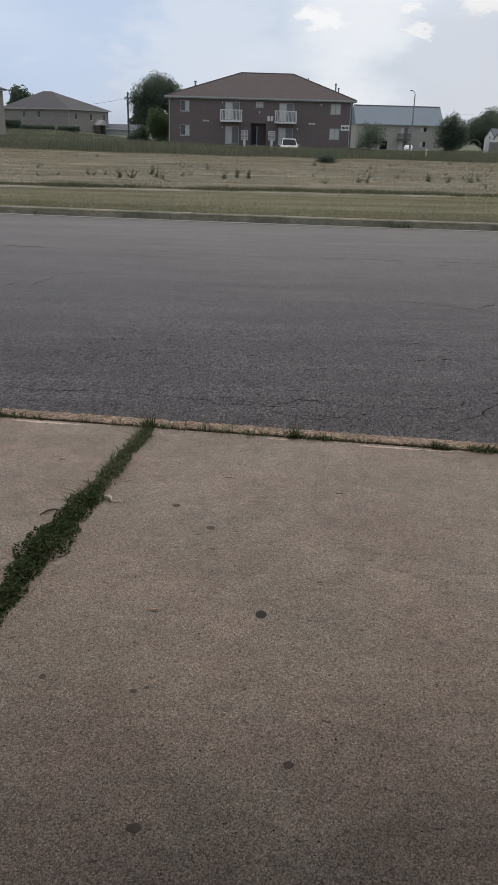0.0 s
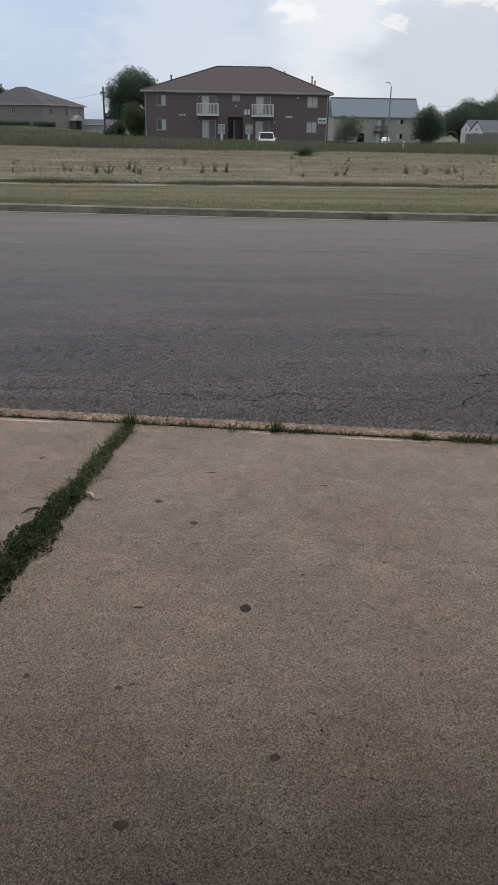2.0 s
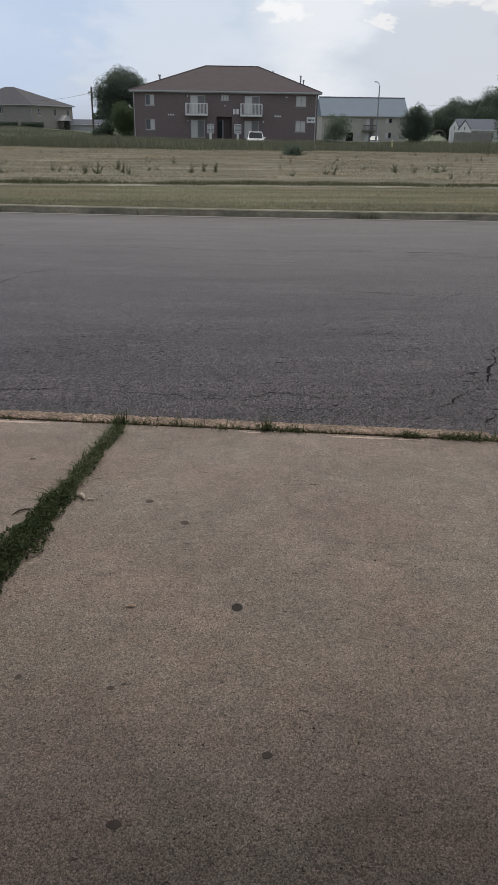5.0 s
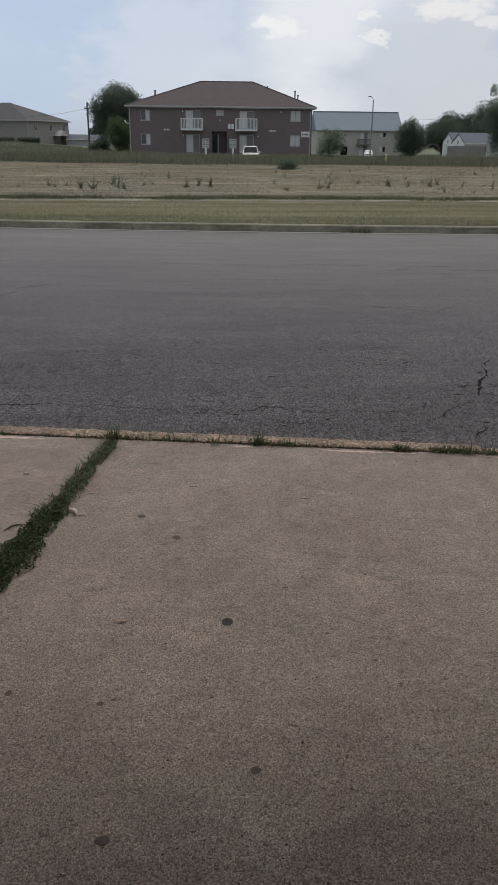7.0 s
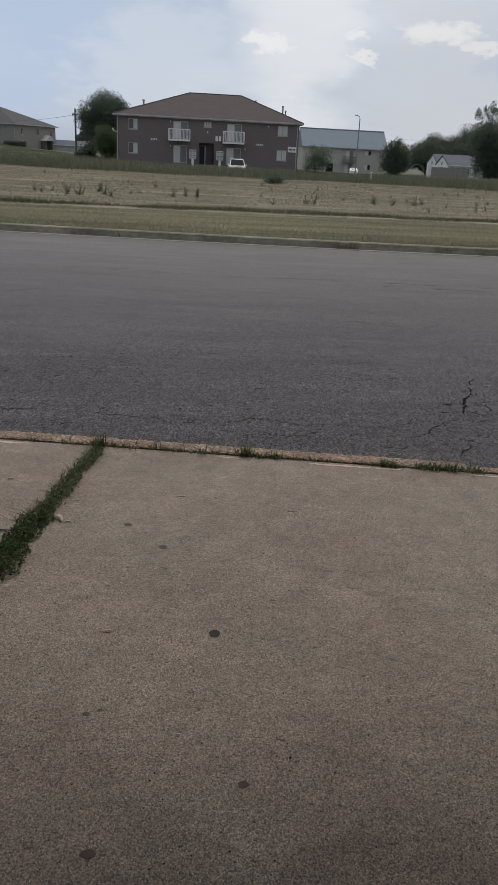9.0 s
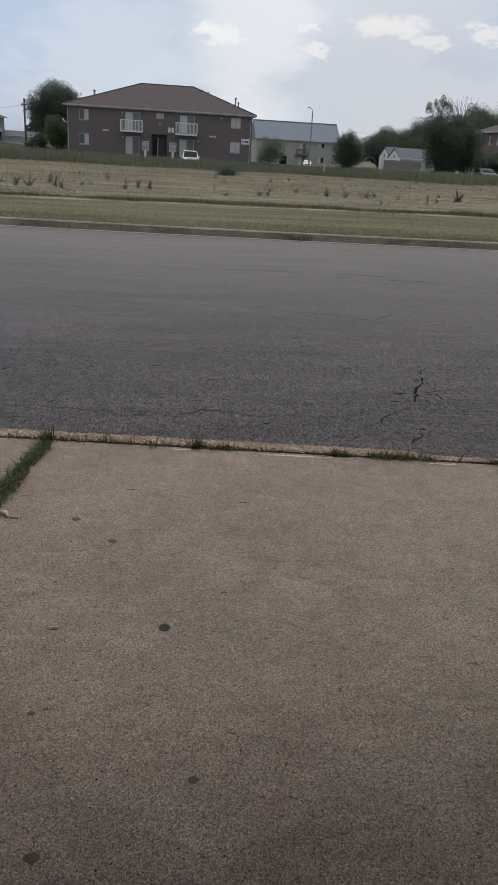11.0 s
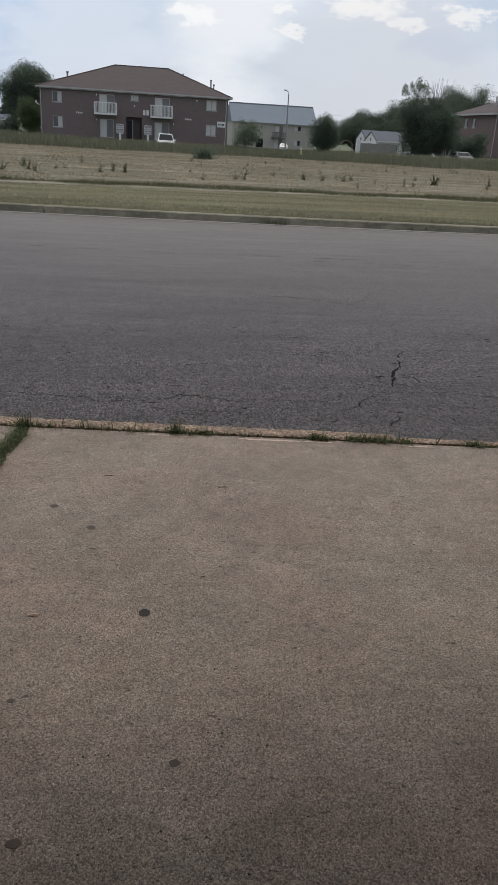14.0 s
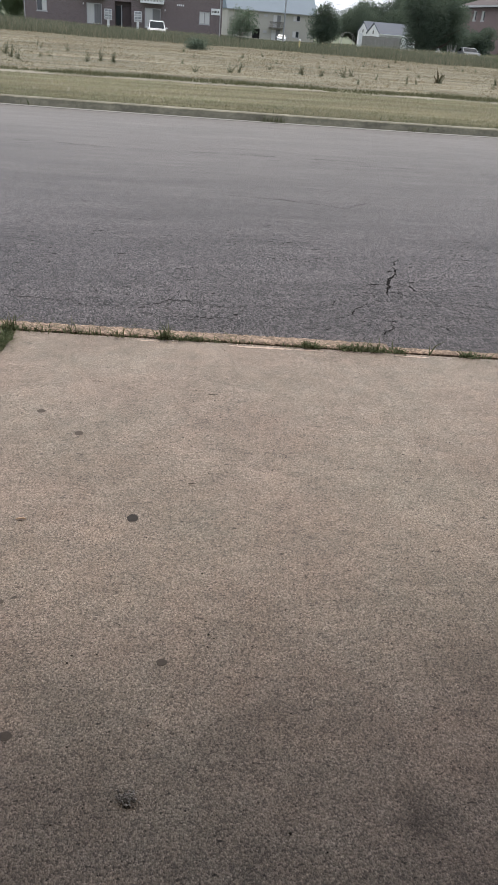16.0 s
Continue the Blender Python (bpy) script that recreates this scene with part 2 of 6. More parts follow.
def bricky(name, c1, c2, mortar):
    m = mat(name, [c1, c2], scale=0.5, rough=0.9, fine=20)
    n, l = m.node_tree.nodes, m.node_tree.links
    b = n["Principled BSDF"]
    src = b.inputs["Base Color"].links[0].from_socket
    geo = n.new("ShaderNodeNewGeometry")
    mp = n.new("ShaderNodeSeparateXYZ")
    l.new(geo.outputs["Position"], mp.inputs[0])
    add = n.new("ShaderNodeMath")
    l.new(mp.outputs[0], add.inputs[0]), l.new(mp.outputs[1], add.inputs[1])
    cb = n.new("ShaderNodeCombineXYZ")
    l.new(add.outputs[0], cb.inputs[0]), l.new(mp.outputs[2], cb.inputs[1])
    br = n.new("ShaderNodeTexBrick")
    br.inputs["Scale"].default_value, br.inputs["Brick Width"].default_value, br.inputs["Row Height"].default_value = 1, 0.21, 0.075
    br.inputs["Mortar Size"].default_value = 0.008
    br.inputs["Mortar"].default_value = (*mortar, 1)
    br.inputs["Color2"].default_value = (*[0.8 * q for q in c1], 1)
    l.new(cb.outputs[0], br.inputs["Vector"]), l.new(src, br.inputs["Color1"])
    l.new(br.outputs["Color"], b.inputs["Base Color"])
    return m


def glass(name, tint=(0.03, 0.035, 0.04), rough=0.06):
    m = bpy.data.materials.new(name)
    m.use_nodes = True
    b = m.node_tree.nodes["Principled BSDF"]
    b.inputs["Base Color"].default_value, b.inputs["Roughness"].default_value = (*tint, 1), rough
    b.inputs["Specular IOR Level"].default_value = 0.6
    return m


STAINS = [(0.66, 1.06, 0.10, 0.42), (0.27, 1.27, 0.13, 0.2), (0.55, 1.35, 0.3, 0.12), (-0.2, 1.2, 0.25, 0.1), (0.75, 1.9, 0.35, 0.12), (-0.1, 2.9, 0.5, 0.06), (0.95, 1.45, 0.3, 0.16), (-0.45, 1.75, 0.2, 0.1)]
CONCRETE = speckled(mat("driveway_concrete", [(0.170, 0.136, 0.110), (0.206, 0.167, 0.137), (0.240, 0.197, 0.163)], scale=2.2, rough=0.82, bump=0.45, fine=45, bump_dist=0.003, mixf=0.45, fine_k=1.1), 300, 0.42, 1.6, 0.85, STAINS, relief=0.0016, along=0.72)
mottled(CONCRETE, [(26, 0.5, 0.32, 0.68, 0.9, 1.1), (185, 1.0, 0.3, 0.7, 0.58, 1.42), (110, 0.8, 0.3, 0.7, 0.82, 1.18), (7, 0.8, 0.3, 0.7, 0.88, 1.12), (1.6, 1, 0.3, 0.7, 0.92, 1.08), (85, 0.6, 0.325, 0.37, 0.3, 1.0), (48, 0.4, 0.31, 0.35, 0.4, 1.0), (110, 0.8, 0.67, 0.75, 1.0, 1.55)])
tinted(CONCRETE, 1.3, (1.03, 0.99, 0.985), (0.975, 1.01, 1.0))
tinted(CONCRETE, 9, (1.02, 1.0, 0.99), (0.985, 1.0, 1.01))
KERB = speckled(mat("kerb_concrete", [(0.12, 0.085, 0.06), (0.23, 0.165, 0.12), (0.32, 0.24, 0.18)], scale=4, rough=0.88, bump=0.5, fine=30, bump_dist=0.006), 120, 0.45, 1.5, 0.85, relief=0.005)
mottled(KERB, [(60, 1, 0.3, 0.7, 0.45, 1.55), (5, 1, 0.3, 0.7, 0.7, 1.3), (22, 1, 0.3, 0.42, 0.5, 1.05)])
FAR_KERB = mat("weathered_kerb_concrete", [(0.108, 0.10, 0.068), (0.165, 0.15, 0.108), (0.215, 0.192, 0.142)], scale=1.3, rough=0.9, bump=0.3, fine=20)
mottled(FAR_KERB, [(2.5, 0.4, 0.35, 0.65, 0.72, 1.2), (12, 0.5, 0.35, 0.65, 0.8, 1.2)])
LIT_GUTTER = mat("lit_edge_gutter_concrete", [(0.17, 0.16, 0.14), (0.26, 0.245, 0.22)], scale=2.5, rough=0.9, fine=15)
WALK = mat("sidewalk_concrete", [(0.165, 0.148, 0.108), (0.235, 0.21, 0.16)], scale=1.5, rough=0.9, fine=20)
mottled(WALK, [(1.8, 0.3, 0.36, 0.64, 0.6, 1.15)])
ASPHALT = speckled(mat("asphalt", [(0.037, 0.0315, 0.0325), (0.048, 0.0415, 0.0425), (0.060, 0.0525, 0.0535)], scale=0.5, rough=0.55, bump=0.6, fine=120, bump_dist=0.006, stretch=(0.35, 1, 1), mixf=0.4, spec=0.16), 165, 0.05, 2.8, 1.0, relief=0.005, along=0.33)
mottled(ASPHALT, [(60, 1, 0.3, 0.7, 0.7, 1.3), (18, 0.6, 0.32, 0.40, 0.6, 1.0), (105, 1.9, 0.3, 0.7, 0.45, 1.55), (60, 2.2, 0.3, 0.7, 0.75, 1.25), (1.6, 0.25, 0.3, 0.7, 0.82, 1.18)])
CRACK = mat("crack_filling", [(0.009, 0.008, 0.008), (0.022, 0.0195, 0.0195)], scale=20, rough=0.95, spec=0.05)
SOIL = mat("soil", [(0.05, 0.04, 0.028), (0.10, 0.08, 0.055)], scale=8, rough=0.95, bump=0.4)
FIELD = mat("dry_mown_field", [(0.128, 0.122, 0.078), (0.183, 0.160, 0.108), (0.165, 0.152, 0.10), (0.232, 0.192, 0.138)], scale=0.8, rough=0.95, bump=0.5, fine=16, stretch=(0.14, 1, 1), bump_dist=0.05)
mottled(FIELD, [(1.1, 0.05, 0.36, 0.64, 0.62, 1.2), (4, 0.12, 0.36, 0.64, 0.75, 1.2), (0.5, 0.4, 0.36, 0.64, 0.8, 1.15)])


def meadow_or_glare(m, start, end, colour):
    """Across a stretch of the land the colour turns into another: unmown grass, or far asphalt paled for glare."""
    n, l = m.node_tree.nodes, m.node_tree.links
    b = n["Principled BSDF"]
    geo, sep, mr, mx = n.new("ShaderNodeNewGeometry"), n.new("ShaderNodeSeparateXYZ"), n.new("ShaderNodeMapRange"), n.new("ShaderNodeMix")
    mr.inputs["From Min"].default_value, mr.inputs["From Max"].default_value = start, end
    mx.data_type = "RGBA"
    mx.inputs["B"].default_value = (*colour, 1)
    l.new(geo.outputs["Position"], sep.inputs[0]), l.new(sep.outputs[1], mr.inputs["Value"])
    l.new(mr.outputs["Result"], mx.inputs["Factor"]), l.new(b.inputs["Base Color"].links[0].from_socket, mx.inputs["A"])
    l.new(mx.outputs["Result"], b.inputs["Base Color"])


meadow_or_glare(FIELD, 53, 58, (0.10, 0.115, 0.066))
# far road painted paler with y, in place of low-angle sky glare
meadow_or_glare(ASPHALT, 5.6, 14.5, (0.132, 0.119, 0.110))
mottled(ASPHALT, [(9, 0.12, 0.35, 0.65, 0.88, 1.12), (1.2, 0.2, 0.35, 0.65, 0.9, 1.1)])
LAWN_BLADES = leafy("dry_lawn_blades", [(0.165, 0.176, 0.108), (0.245, 0.238, 0.152), (0.325, 0.296, 0.20), (0.43, 0.37, 0.27)], 0.3, 1.2, 0.6, (0.12, 1, 1))
STUBBLE = leafy("field_stubble", [(0.135, 0.128, 0.081), (0.198, 0.170, 0.112), (0.256, 0.210, 0.145), (0.33, 0.268, 0.192)], 0.3, 0.8, 0.6, (0.1, 1, 1))
mottled(LAWN_BLADES, [(1.5, 0.06, 0.42, 0.58, 0.52, 1.3), (0.9, 0.3, 0.36, 0.64, 0.75, 1.2), (7, 0.1, 0.36, 0.64, 0.65, 1.25)])
mottled(STUBBLE, [(0.8, 0.05, 0.40, 0.60, 0.52, 1.15), (4, 0.12, 0.36, 0.64, 0.65, 1.25), (0.5, 0.4, 0.36, 0.64, 0.78, 1.15)])
tinted(STUBBLE, 0.4, (1.06, 0.98, 0.95), (0.93, 1.03, 0.98))
tinted(LAWN_BLADES, 0.7, (1.08, 0.99, 0.95), (0.9, 1.02, 0.95))
LUSH = leafy("uncut_grass", [(0.062, 0.072, 0.036), (0.092, 0.098, 0.052), (0.14, 0.134, 0.075)], 0.5, 0.6)
TALL = leafy("tall_grass", [(0.092, 0.104, 0.068), (0.124, 0.132, 0.088), (0.162, 0.162, 0.112), (0.225, 0.208, 0.15)], 0.6, 0.12)
SEEDHEAD = leafy("grass_seed_heads", [(0.24, 0.22, 0.13), (0.36, 0.32, 0.21)], 0.5, 0.3)
PALE_WEED = leafy("dusty_joint_weed", [(0.115, 0.135, 0.068), (0.169, 0.189, 0.101), (0.257, 0.257, 0.155)], 0.6, 6)
JOINT_LIGHT = leafy("sprawling_joint_grass", [(0.08, 0.10, 0.052), (0.125, 0.148, 0.078), (0.205, 0.21, 0.125)], 0.6, 6)
JOINT_WEED = leafy("joint_weed", [(0.042, 0.064, 0.03), (0.072, 0.10, 0.045), (0.12, 0.145, 0.075)], 0.6, 6)
GRASS_TUFT = leafy("tuft_blades", [(0.058, 0.072, 0.034), (0.096, 0.108, 0.056), (0.19, 0.175, 0.105)], 0.6, 6)
WEED = leafy("field_weed", [(0.075, 0.086, 0.052), (0.11, 0.12, 0.072), (0.165, 0.155, 0.10)], 0.5, 1.0)
DOCK = leafy("rusty_weed", [(0.04, 0.035, 0.016), (0.10, 0.07, 0.03)], 0.5, 1.0)
# leaf colours lifted and greyed, with distance haze mixed in
LEAF_DARK = leafy("dark_leaves", [(0.078, 0.105, 0.079), (0.108, 0.136, 0.100), (0.151, 0.179, 0.130)], 0.3, 0.3, 0.55)
LEAF_MID = leafy("green_leaves", [(0.097, 0.128, 0.092), (0.130, 0.162, 0.114), (0.175, 0.208, 0.143)], 0.3, 0.4, 0.55)
LEAF_LIGHT = leafy("light_leaves", [(0.069, 0.099, 0.052), (0.101, 0.134, 0.071), (0.146, 0.174, 0.099)], 0.3, 0.4, 0.55)
BARK = mat("bark", [(0.06, 0.045, 0.035), (0.13, 0.105, 0.085)], scale=5, rough=0.95, bump=0.4)
# this brick is lightened and dulled to carry the haze of distance
BRICK = bricky("brown_brick", (0.155, 0.116, 0.111), (0.187, 0.141, 0.134), (0.20, 0.17, 0.162))
RED_BRICK = bricky("red_brick", (0.168, 0.115, 0.107), (0.20, 0.137, 0.127), (0.20, 0.165, 0.155))
TAN_BRICK = bricky("tan_brick", (0.255, 0.227, 0.195), (0.31, 0.277, 0.24), (0.29, 0.266, 0.238))
SHINGLE = mat("brown_shingles", [(0.060, 0.047, 0.047), (0.077, 0.060, 0.059), (0.095, 0.074, 0.072)], scale=0.8, rough=0.92, fine=18, stretch=(1, 1, 3), bump=0.3)
SHINGLE_UMBER = mat("grey_brown_shingles", [(0.064, 0.060, 0.063), (0.088, 0.083, 0.087)], scale=0.8, rough=0.92, fine=18, stretch=(1, 1, 3))
SHINGLE_GREY = mat("grey_shingles", [(0.086, 0.093, 0.108), (0.122, 0.131, 0.15)], scale=0.8, rough=0.92, fine=18, stretch=(1, 1, 3))
METAL_ROOF = mat("pale_metal_roof", [(0.165, 0.195, 0.222), (0.195, 0.228, 0.255)], scale=0.4, rough=0.75, fine=14, spec=0.15)
CREAM = mat("cream_siding", [(0.36, 0.333, 0.28), (0.43, 0.40, 0.345)], scale=0.5, rough=0.8, fine=12)
WHITE = mat("white_paint", [(0.62, 0.61, 0.58), (0.78, 0.77, 0.74)], scale=1.2, rough=0.55)
TRIM = mat("aged_white_trim", [(0.34, 0.325, 0.31), (0.45, 0.435, 0.42)], scale=1.0, rough=0.6)
BLIND = mat("pale_blinds", [(0.48, 0.46, 0.43), (0.62, 0.60, 0.56)], scale=3, rough=0.8, stretch=(4, 4, 0.2))
GLASS = glass("dark_window_glass")
# grey for a blind, with the glass's missing sky reflection painted in
BLIND_AND_REFLECTION = mat("grey_blind_and_reflection", [(0.13, 0.125, 0.12), (0.24, 0.23, 0.22)], scale=3, rough=0.7, stretch=(5, 5, 0.2))
FENCE_WOOD = mat("silvered_fence_boards", [(0.20, 0.185, 0.165), (0.36, 0.335, 0.30)], scale=2, rough=0.9, stretch=(5, 5, 0.4))
DOOR_PAINT = mat("dark_brown_door_paint", [(0.06, 0.042, 0.039), (0.10, 0.068, 0.063)], scale=2, rough=0.6)
# near-black for the shade of unlit rooms; also grille, verge and writing
DARK = mat("dark_recess", [(0.02, 0.017, 0.016), (0.04, 0.034, 0.032)], scale=2, rough=0.9)
PALE_TWIG = mat("bleached_twigs", [(0.22, 0.21, 0.19), (0.32, 0.30, 0.27)], scale=6, rough=0.9)
YELLOW_PAINT = mat("faded_yellow_paint", [(0.45, 0.36, 0.17), (0.56, 0.46, 0.24)], scale=6, rough=0.7)
GREY_METAL = mat("grey_metal", [(0.22, 0.22, 0.22), (0.34, 0.34, 0.34)], scale=3, rough=0.5, metal=0.4)
WOOD_GREY = mat("weathered_wood", [(0.10, 0.088, 0.075), (0.19, 0.17, 0.145)], scale=2, rough=0.9, stretch=(5, 5, 0.4))
CAR_WHITE = mat("white_car_paint", [(0.70, 0.70, 0.69), (0.80, 0.80, 0.79)], scale=1, rough=0.25, spec=0.6)
CAR_SILVER = mat("grey_car_paint", [(0.10, 0.105, 0.11), (0.14, 0.147, 0.152)], scale=1, rough=0.45, spec=0.25)
RUBBER = mat("rubber", [(0.015, 0.015, 0.015), (0.03, 0.03, 0.03)], scale=8, rough=0.9)
LAMP_GLASS = glass("headlight_glass", (0.5, 0.5, 0.5), 0.1)
PLASTER = mat("plain_wall_paint", [(0.30, 0.26, 0.23), (0.36, 0.32, 0.28)], scale=0.8, rough=0.9)
SPOT_FAINT = mat("worn_dark_spot", [(0.07, 0.058, 0.051), (0.115, 0.096, 0.083)], scale=40, rough=0.9, spec=0.1)
SPOT = mat("flattened_dark_spot", [(0.034, 0.031, 0.029), (0.06, 0.054, 0.05)], scale=40, rough=0.9, spec=0.1)
SPALL = mat("pink_spalled_concrete", [(0.42, 0.31, 0.25), (0.58, 0.45, 0.38)], scale=40, rough=0.9, bump=0.4)
STRAW = mat("dry_straw", [(0.42, 0.36, 0.28), (0.60, 0.53, 0.43)], scale=60, rough=0.85)
CHIPWOOD = mat("tan_wood_chip", [(0.52, 0.36, 0.25), (0.64, 0.47, 0.34)], scale=80, rough=0.85)
PEBBLE = mat("pale_gravel", [(0.16, 0.14, 0.13), (0.45, 0.42, 0.39)], scale=90, rough=0.85, island=0.8)
CRUMB = mat("dark_crumbs", [(0.02, 0.018, 0.016), (0.09, 0.075, 0.06)], scale=60, rough=0.9, island=0.6)


# ---- mesh helpers ----
def link_mesh(name, bm, material, parent=None, smooth=False):
    me = bpy.data.meshes.new(name)
    bm.normal_update()
    bm.to_mesh(me)
    bm.free()
    me.materials.append(material)
    if smooth:
        me.shade_smooth()
    ob = new(name, me)
    if parent is not None:
        ob.parent = parent
    return ob


def part(name, bm, material, parent, label="", smooth=False):
    ob = link_mesh(name, bm, material, parent, smooth)
    return tagged(ob, label) if label else ob


def thing(name, at, label, category, group="", kind="", turn=0):
    ob = new(name)
    ob.matrix_world = pose(*at, 0, 0, turn)
    return tagged(ob, label, category, group, kind)


def box(x0, x1, y0, y1, z0, z1, bevel=0.0, bm=None):
    bm = bm or bmesh.new()
    made = bmesh.ops.create_cube(bm, size=1, matrix=Matrix.Translation(((x0 + x1) / 2, (y0 + y1) / 2, (z0 + z1) / 2)) @ Matrix.Diagonal((x1 - x0, y1 - y0, z1 - z0, 1)))
    if bevel:
        edges = list({e for v in made["verts"] for e in v.link_edges})
        bmesh.ops.bevel(bm, geom=edges, offset=bevel, segments=2, affect="EDGES")
    return bm


def tube(points, radii, sides=8, bm=None):
    """A tapered tube along points."""
    bm = bm or bmesh.new()
    rings = []
    for i, p in enumerate(points):
        a, b = Vector(points[max(0, i - 1)]), Vector(points[min(len(points) - 1, i + 1)])
        d = (b - a).normalized()
        u = d.orthogonal().normalized()
        w = d.cross(u)
        r = radii[i]
        rings.append([bm.verts.new(Vector(p) + r * (math.cos(2 * math.pi * k / sides) * u + math.sin(2 * math.pi * k / sides) * w)) for k in range(sides)])
    for a, b in zip(rings, rings[1:]):
        # match the start of the rings, since the side vectors may swing
        s = min(range(sides), key=lambda k: (b[k].co - a[0].co).length)
        for k in range(sides):
            bm.faces.new((a[k], a[(k + 1) % sides], b[(k + 1 + s) % sides], b[(k + s) % sides]))
    bm.faces.new(rings[0][::-1]), bm.faces.new(rings[-1])
    return bm


def pierced(x0, x1, z0, z1, y0, y1, holes):
    """A wall of thickness y0..y1 with rectangular holes (xa, xb, za, zb) through it, in one piece."""
    bm = bmesh.new()
    xs = sorted({x0, x1, *[v for h in holes for v in h[:2]]})
    zs = sorted({z0, z1, *[v for h in holes for v in h[2:]]})
    xs, zs = [v for v in xs if x0 <= v <= x1], [v for v in zs if z0 <= v <= z1]
    made = {}

    def corner(i, k, y):
        if (i, k, y) not in made:
            made[i, k, y] = bm.verts.new((xs[i], y, zs[k]))
        return made[i, k, y]

    def solid(i, k):
        if not (0 <= i < len(xs) - 1 and 0 <= k < len(zs) - 1):
            return False
        x, z = (xs[i] + xs[i + 1]) / 2, (zs[k] + zs[k + 1]) / 2
        return not any(h[0] < x < h[1] and h[2] < z < h[3] for h in holes)

    for i in range(len(xs) - 1):
        for k in range(len(zs) - 1):
            if not solid(i, k):
                continue
            for y in (y0, y1):
                bm.faces.new([corner(i, k, y), corner(i + 1, k, y), corner(i + 1, k + 1, y), corner(i, k + 1, y)])
            for di, dk, a, b in ((-1, 0, (0, 0), (0, 1)), (1, 0, (1, 0), (1, 1)), (0, -1, (0, 0), (1, 0)), (0, 1, (0, 1), (1, 1))):
                if not solid(i + di, k + dk):
                    p, q = (i + a[0], k + a[1]), (i + b[0], k + b[1])
                    bm.faces.new([corner(*p, y0), corner(*q, y0), corner(*q, y1), corner(*p, y1)])
    bmesh.ops.recalc_face_normals(bm, faces=bm.faces)
    return bm


def soft(a, b, v):
    t = np.clip((v - a) / (b - a), 0, 1)
    return t * t * (3 - 2 * t)


def blades(name, pts, height, width, material, lean=0.35, segments=1, seed=1, parent=None, var=0.5):
    """Grass: thin bent blades at pts (N x 3), all in one mesh."""
    rng = np.random.default_rng(seed)
    n = len(pts)
    ang, h = rng.uniform(0, 2 * np.pi, n), height * (1 - var + 2 * var * rng.random(n)) * np.ones(n)
    side = np.stack([np.cos(ang), np.sin(ang), np.zeros(n)], 1)
    la, ll = rng.uniform(0, 2 * np.pi, n), lean * rng.random(n) * h
    bend = np.stack([np.cos(la) * ll, np.sin(la) * ll, np.zeros(n)], 1)
    w = (width * rng.uniform(0.6, 1.3, n))[:, None]
    up = np.stack([np.zeros(n), np.zeros(n), h], 1)
    if segments == 1:
        v = np.stack([pts - side * w / 2, pts + side * w / 2, pts + bend + up], 1).reshape(-1, 3)
        f = np.arange(3 * n).reshape(-1, 3)
        loops, starts, total = f.ravel(), np.arange(n) * 3, np.full(n, 3)
    else:
        mid = pts + bend * 0.35 + up * 0.6
        v = np.stack([pts - side * w / 2, pts + side * w / 2, mid + side * w * 0.4, mid - side * w * 0.4, pts + bend * 1.15 + up], 1).reshape(-1, 3)
        o = np.arange(n)[:, None] * 5
        loops = np.concatenate([o + [0, 1, 2, 3], o + [3, 2, 4]], 1).ravel()
        starts = (np.arange(n)[:, None] * 7 + [0, 4]).ravel()
        total = np.tile([4, 3], n)
    return raw_mesh(name, v, loops, starts, material, parent)


def raw_mesh(name, v, loops, starts, material, parent=None):
    me = bpy.data.meshes.new(name)
    me.vertices.add(len(v)), me.loops.add(len(loops)), me.polygons.add(len(starts))
    me.vertices.foreach_set("co", np.asarray(v, dtype=np.float32).ravel())
    me.loops.foreach_set("vertex_index", np.asarray(loops, dtype=np.int32))
    me.polygons.foreach_set("loop_start", np.asarray(starts, dtype=np.int32))
    me.update(calc_edges=True)
    me.materials.append(material)
    ob = new(name, me)
    if parent is not None:
        ob.parent = parent
    return ob


def leaves(name, centres, size, material, parent, seed=1):
    """Leaves: small folded diamonds turned every way, in one mesh."""
    rng = np.random.default_rng(seed)
    n = len(centres)
    a = rng.normal(size=(n, 3))
    a /= np.linalg.norm(a, axis=1)[:, None]
    b = np.cross(a, rng.normal(size=(n, 3)))
    b /= np.linalg.norm(b, axis=1)[:, None]
    s = (size * rng.uniform(0.6, 1.4, n))[:, None]
    v = np.stack([centres - a * s, centres + b * s * 0.5, centres + a * s, centres - b * s * 0.5], 1).reshape(-1, 3)
    return raw_mesh(name, v, np.arange(4 * n), np.arange(n) * 4, material, parent)


# ---- lie of the land ----
def slab_end(x):
    return 3.92 - 0.13 * x


def asphalt_edge(x):
    return 4.055 - 0.13 * x


def far_kerb(x):
    return np.where(np.abs(x) < 9, 14.8 - 0.085 * x + 0.005 * x * x, 14.8 - 0.085 * x + 0.405)


def walk_line(x):
    return 20.35 + 0.045 * x


def land(x, y):
    """Height of the ground."""
    x, y = np.asarray(x, float), np.asarray(y, float)
    z = 0.1 + 0.03 * np.sin(x * 0.31 + 1) * np.sin(y * 0.23) * soft(22, 30, y)
    dip = -0.85 * soft(-34, -22, x) * (1 - soft(24, 44, x)) - 0.45 * soft(24, 44, x)
    z = z + dip * soft(64, 82, y)
    z = z + 0.25 * soft(98, 108, y) * soft(-20, -13, x) * (1 - soft(15, 20, x)) * (1 - soft(128, 140, y))
    z = z - 1.1 * soft(130, 175, y) * soft(10, 22, x) + 0.7 * soft(120, 170, y) * (1 - soft(-42, -34, x))
    z = z + 0.5 * soft(92, 104, y) * soft(42, 47, x) * (1 - soft(130, 150, y))
    return z


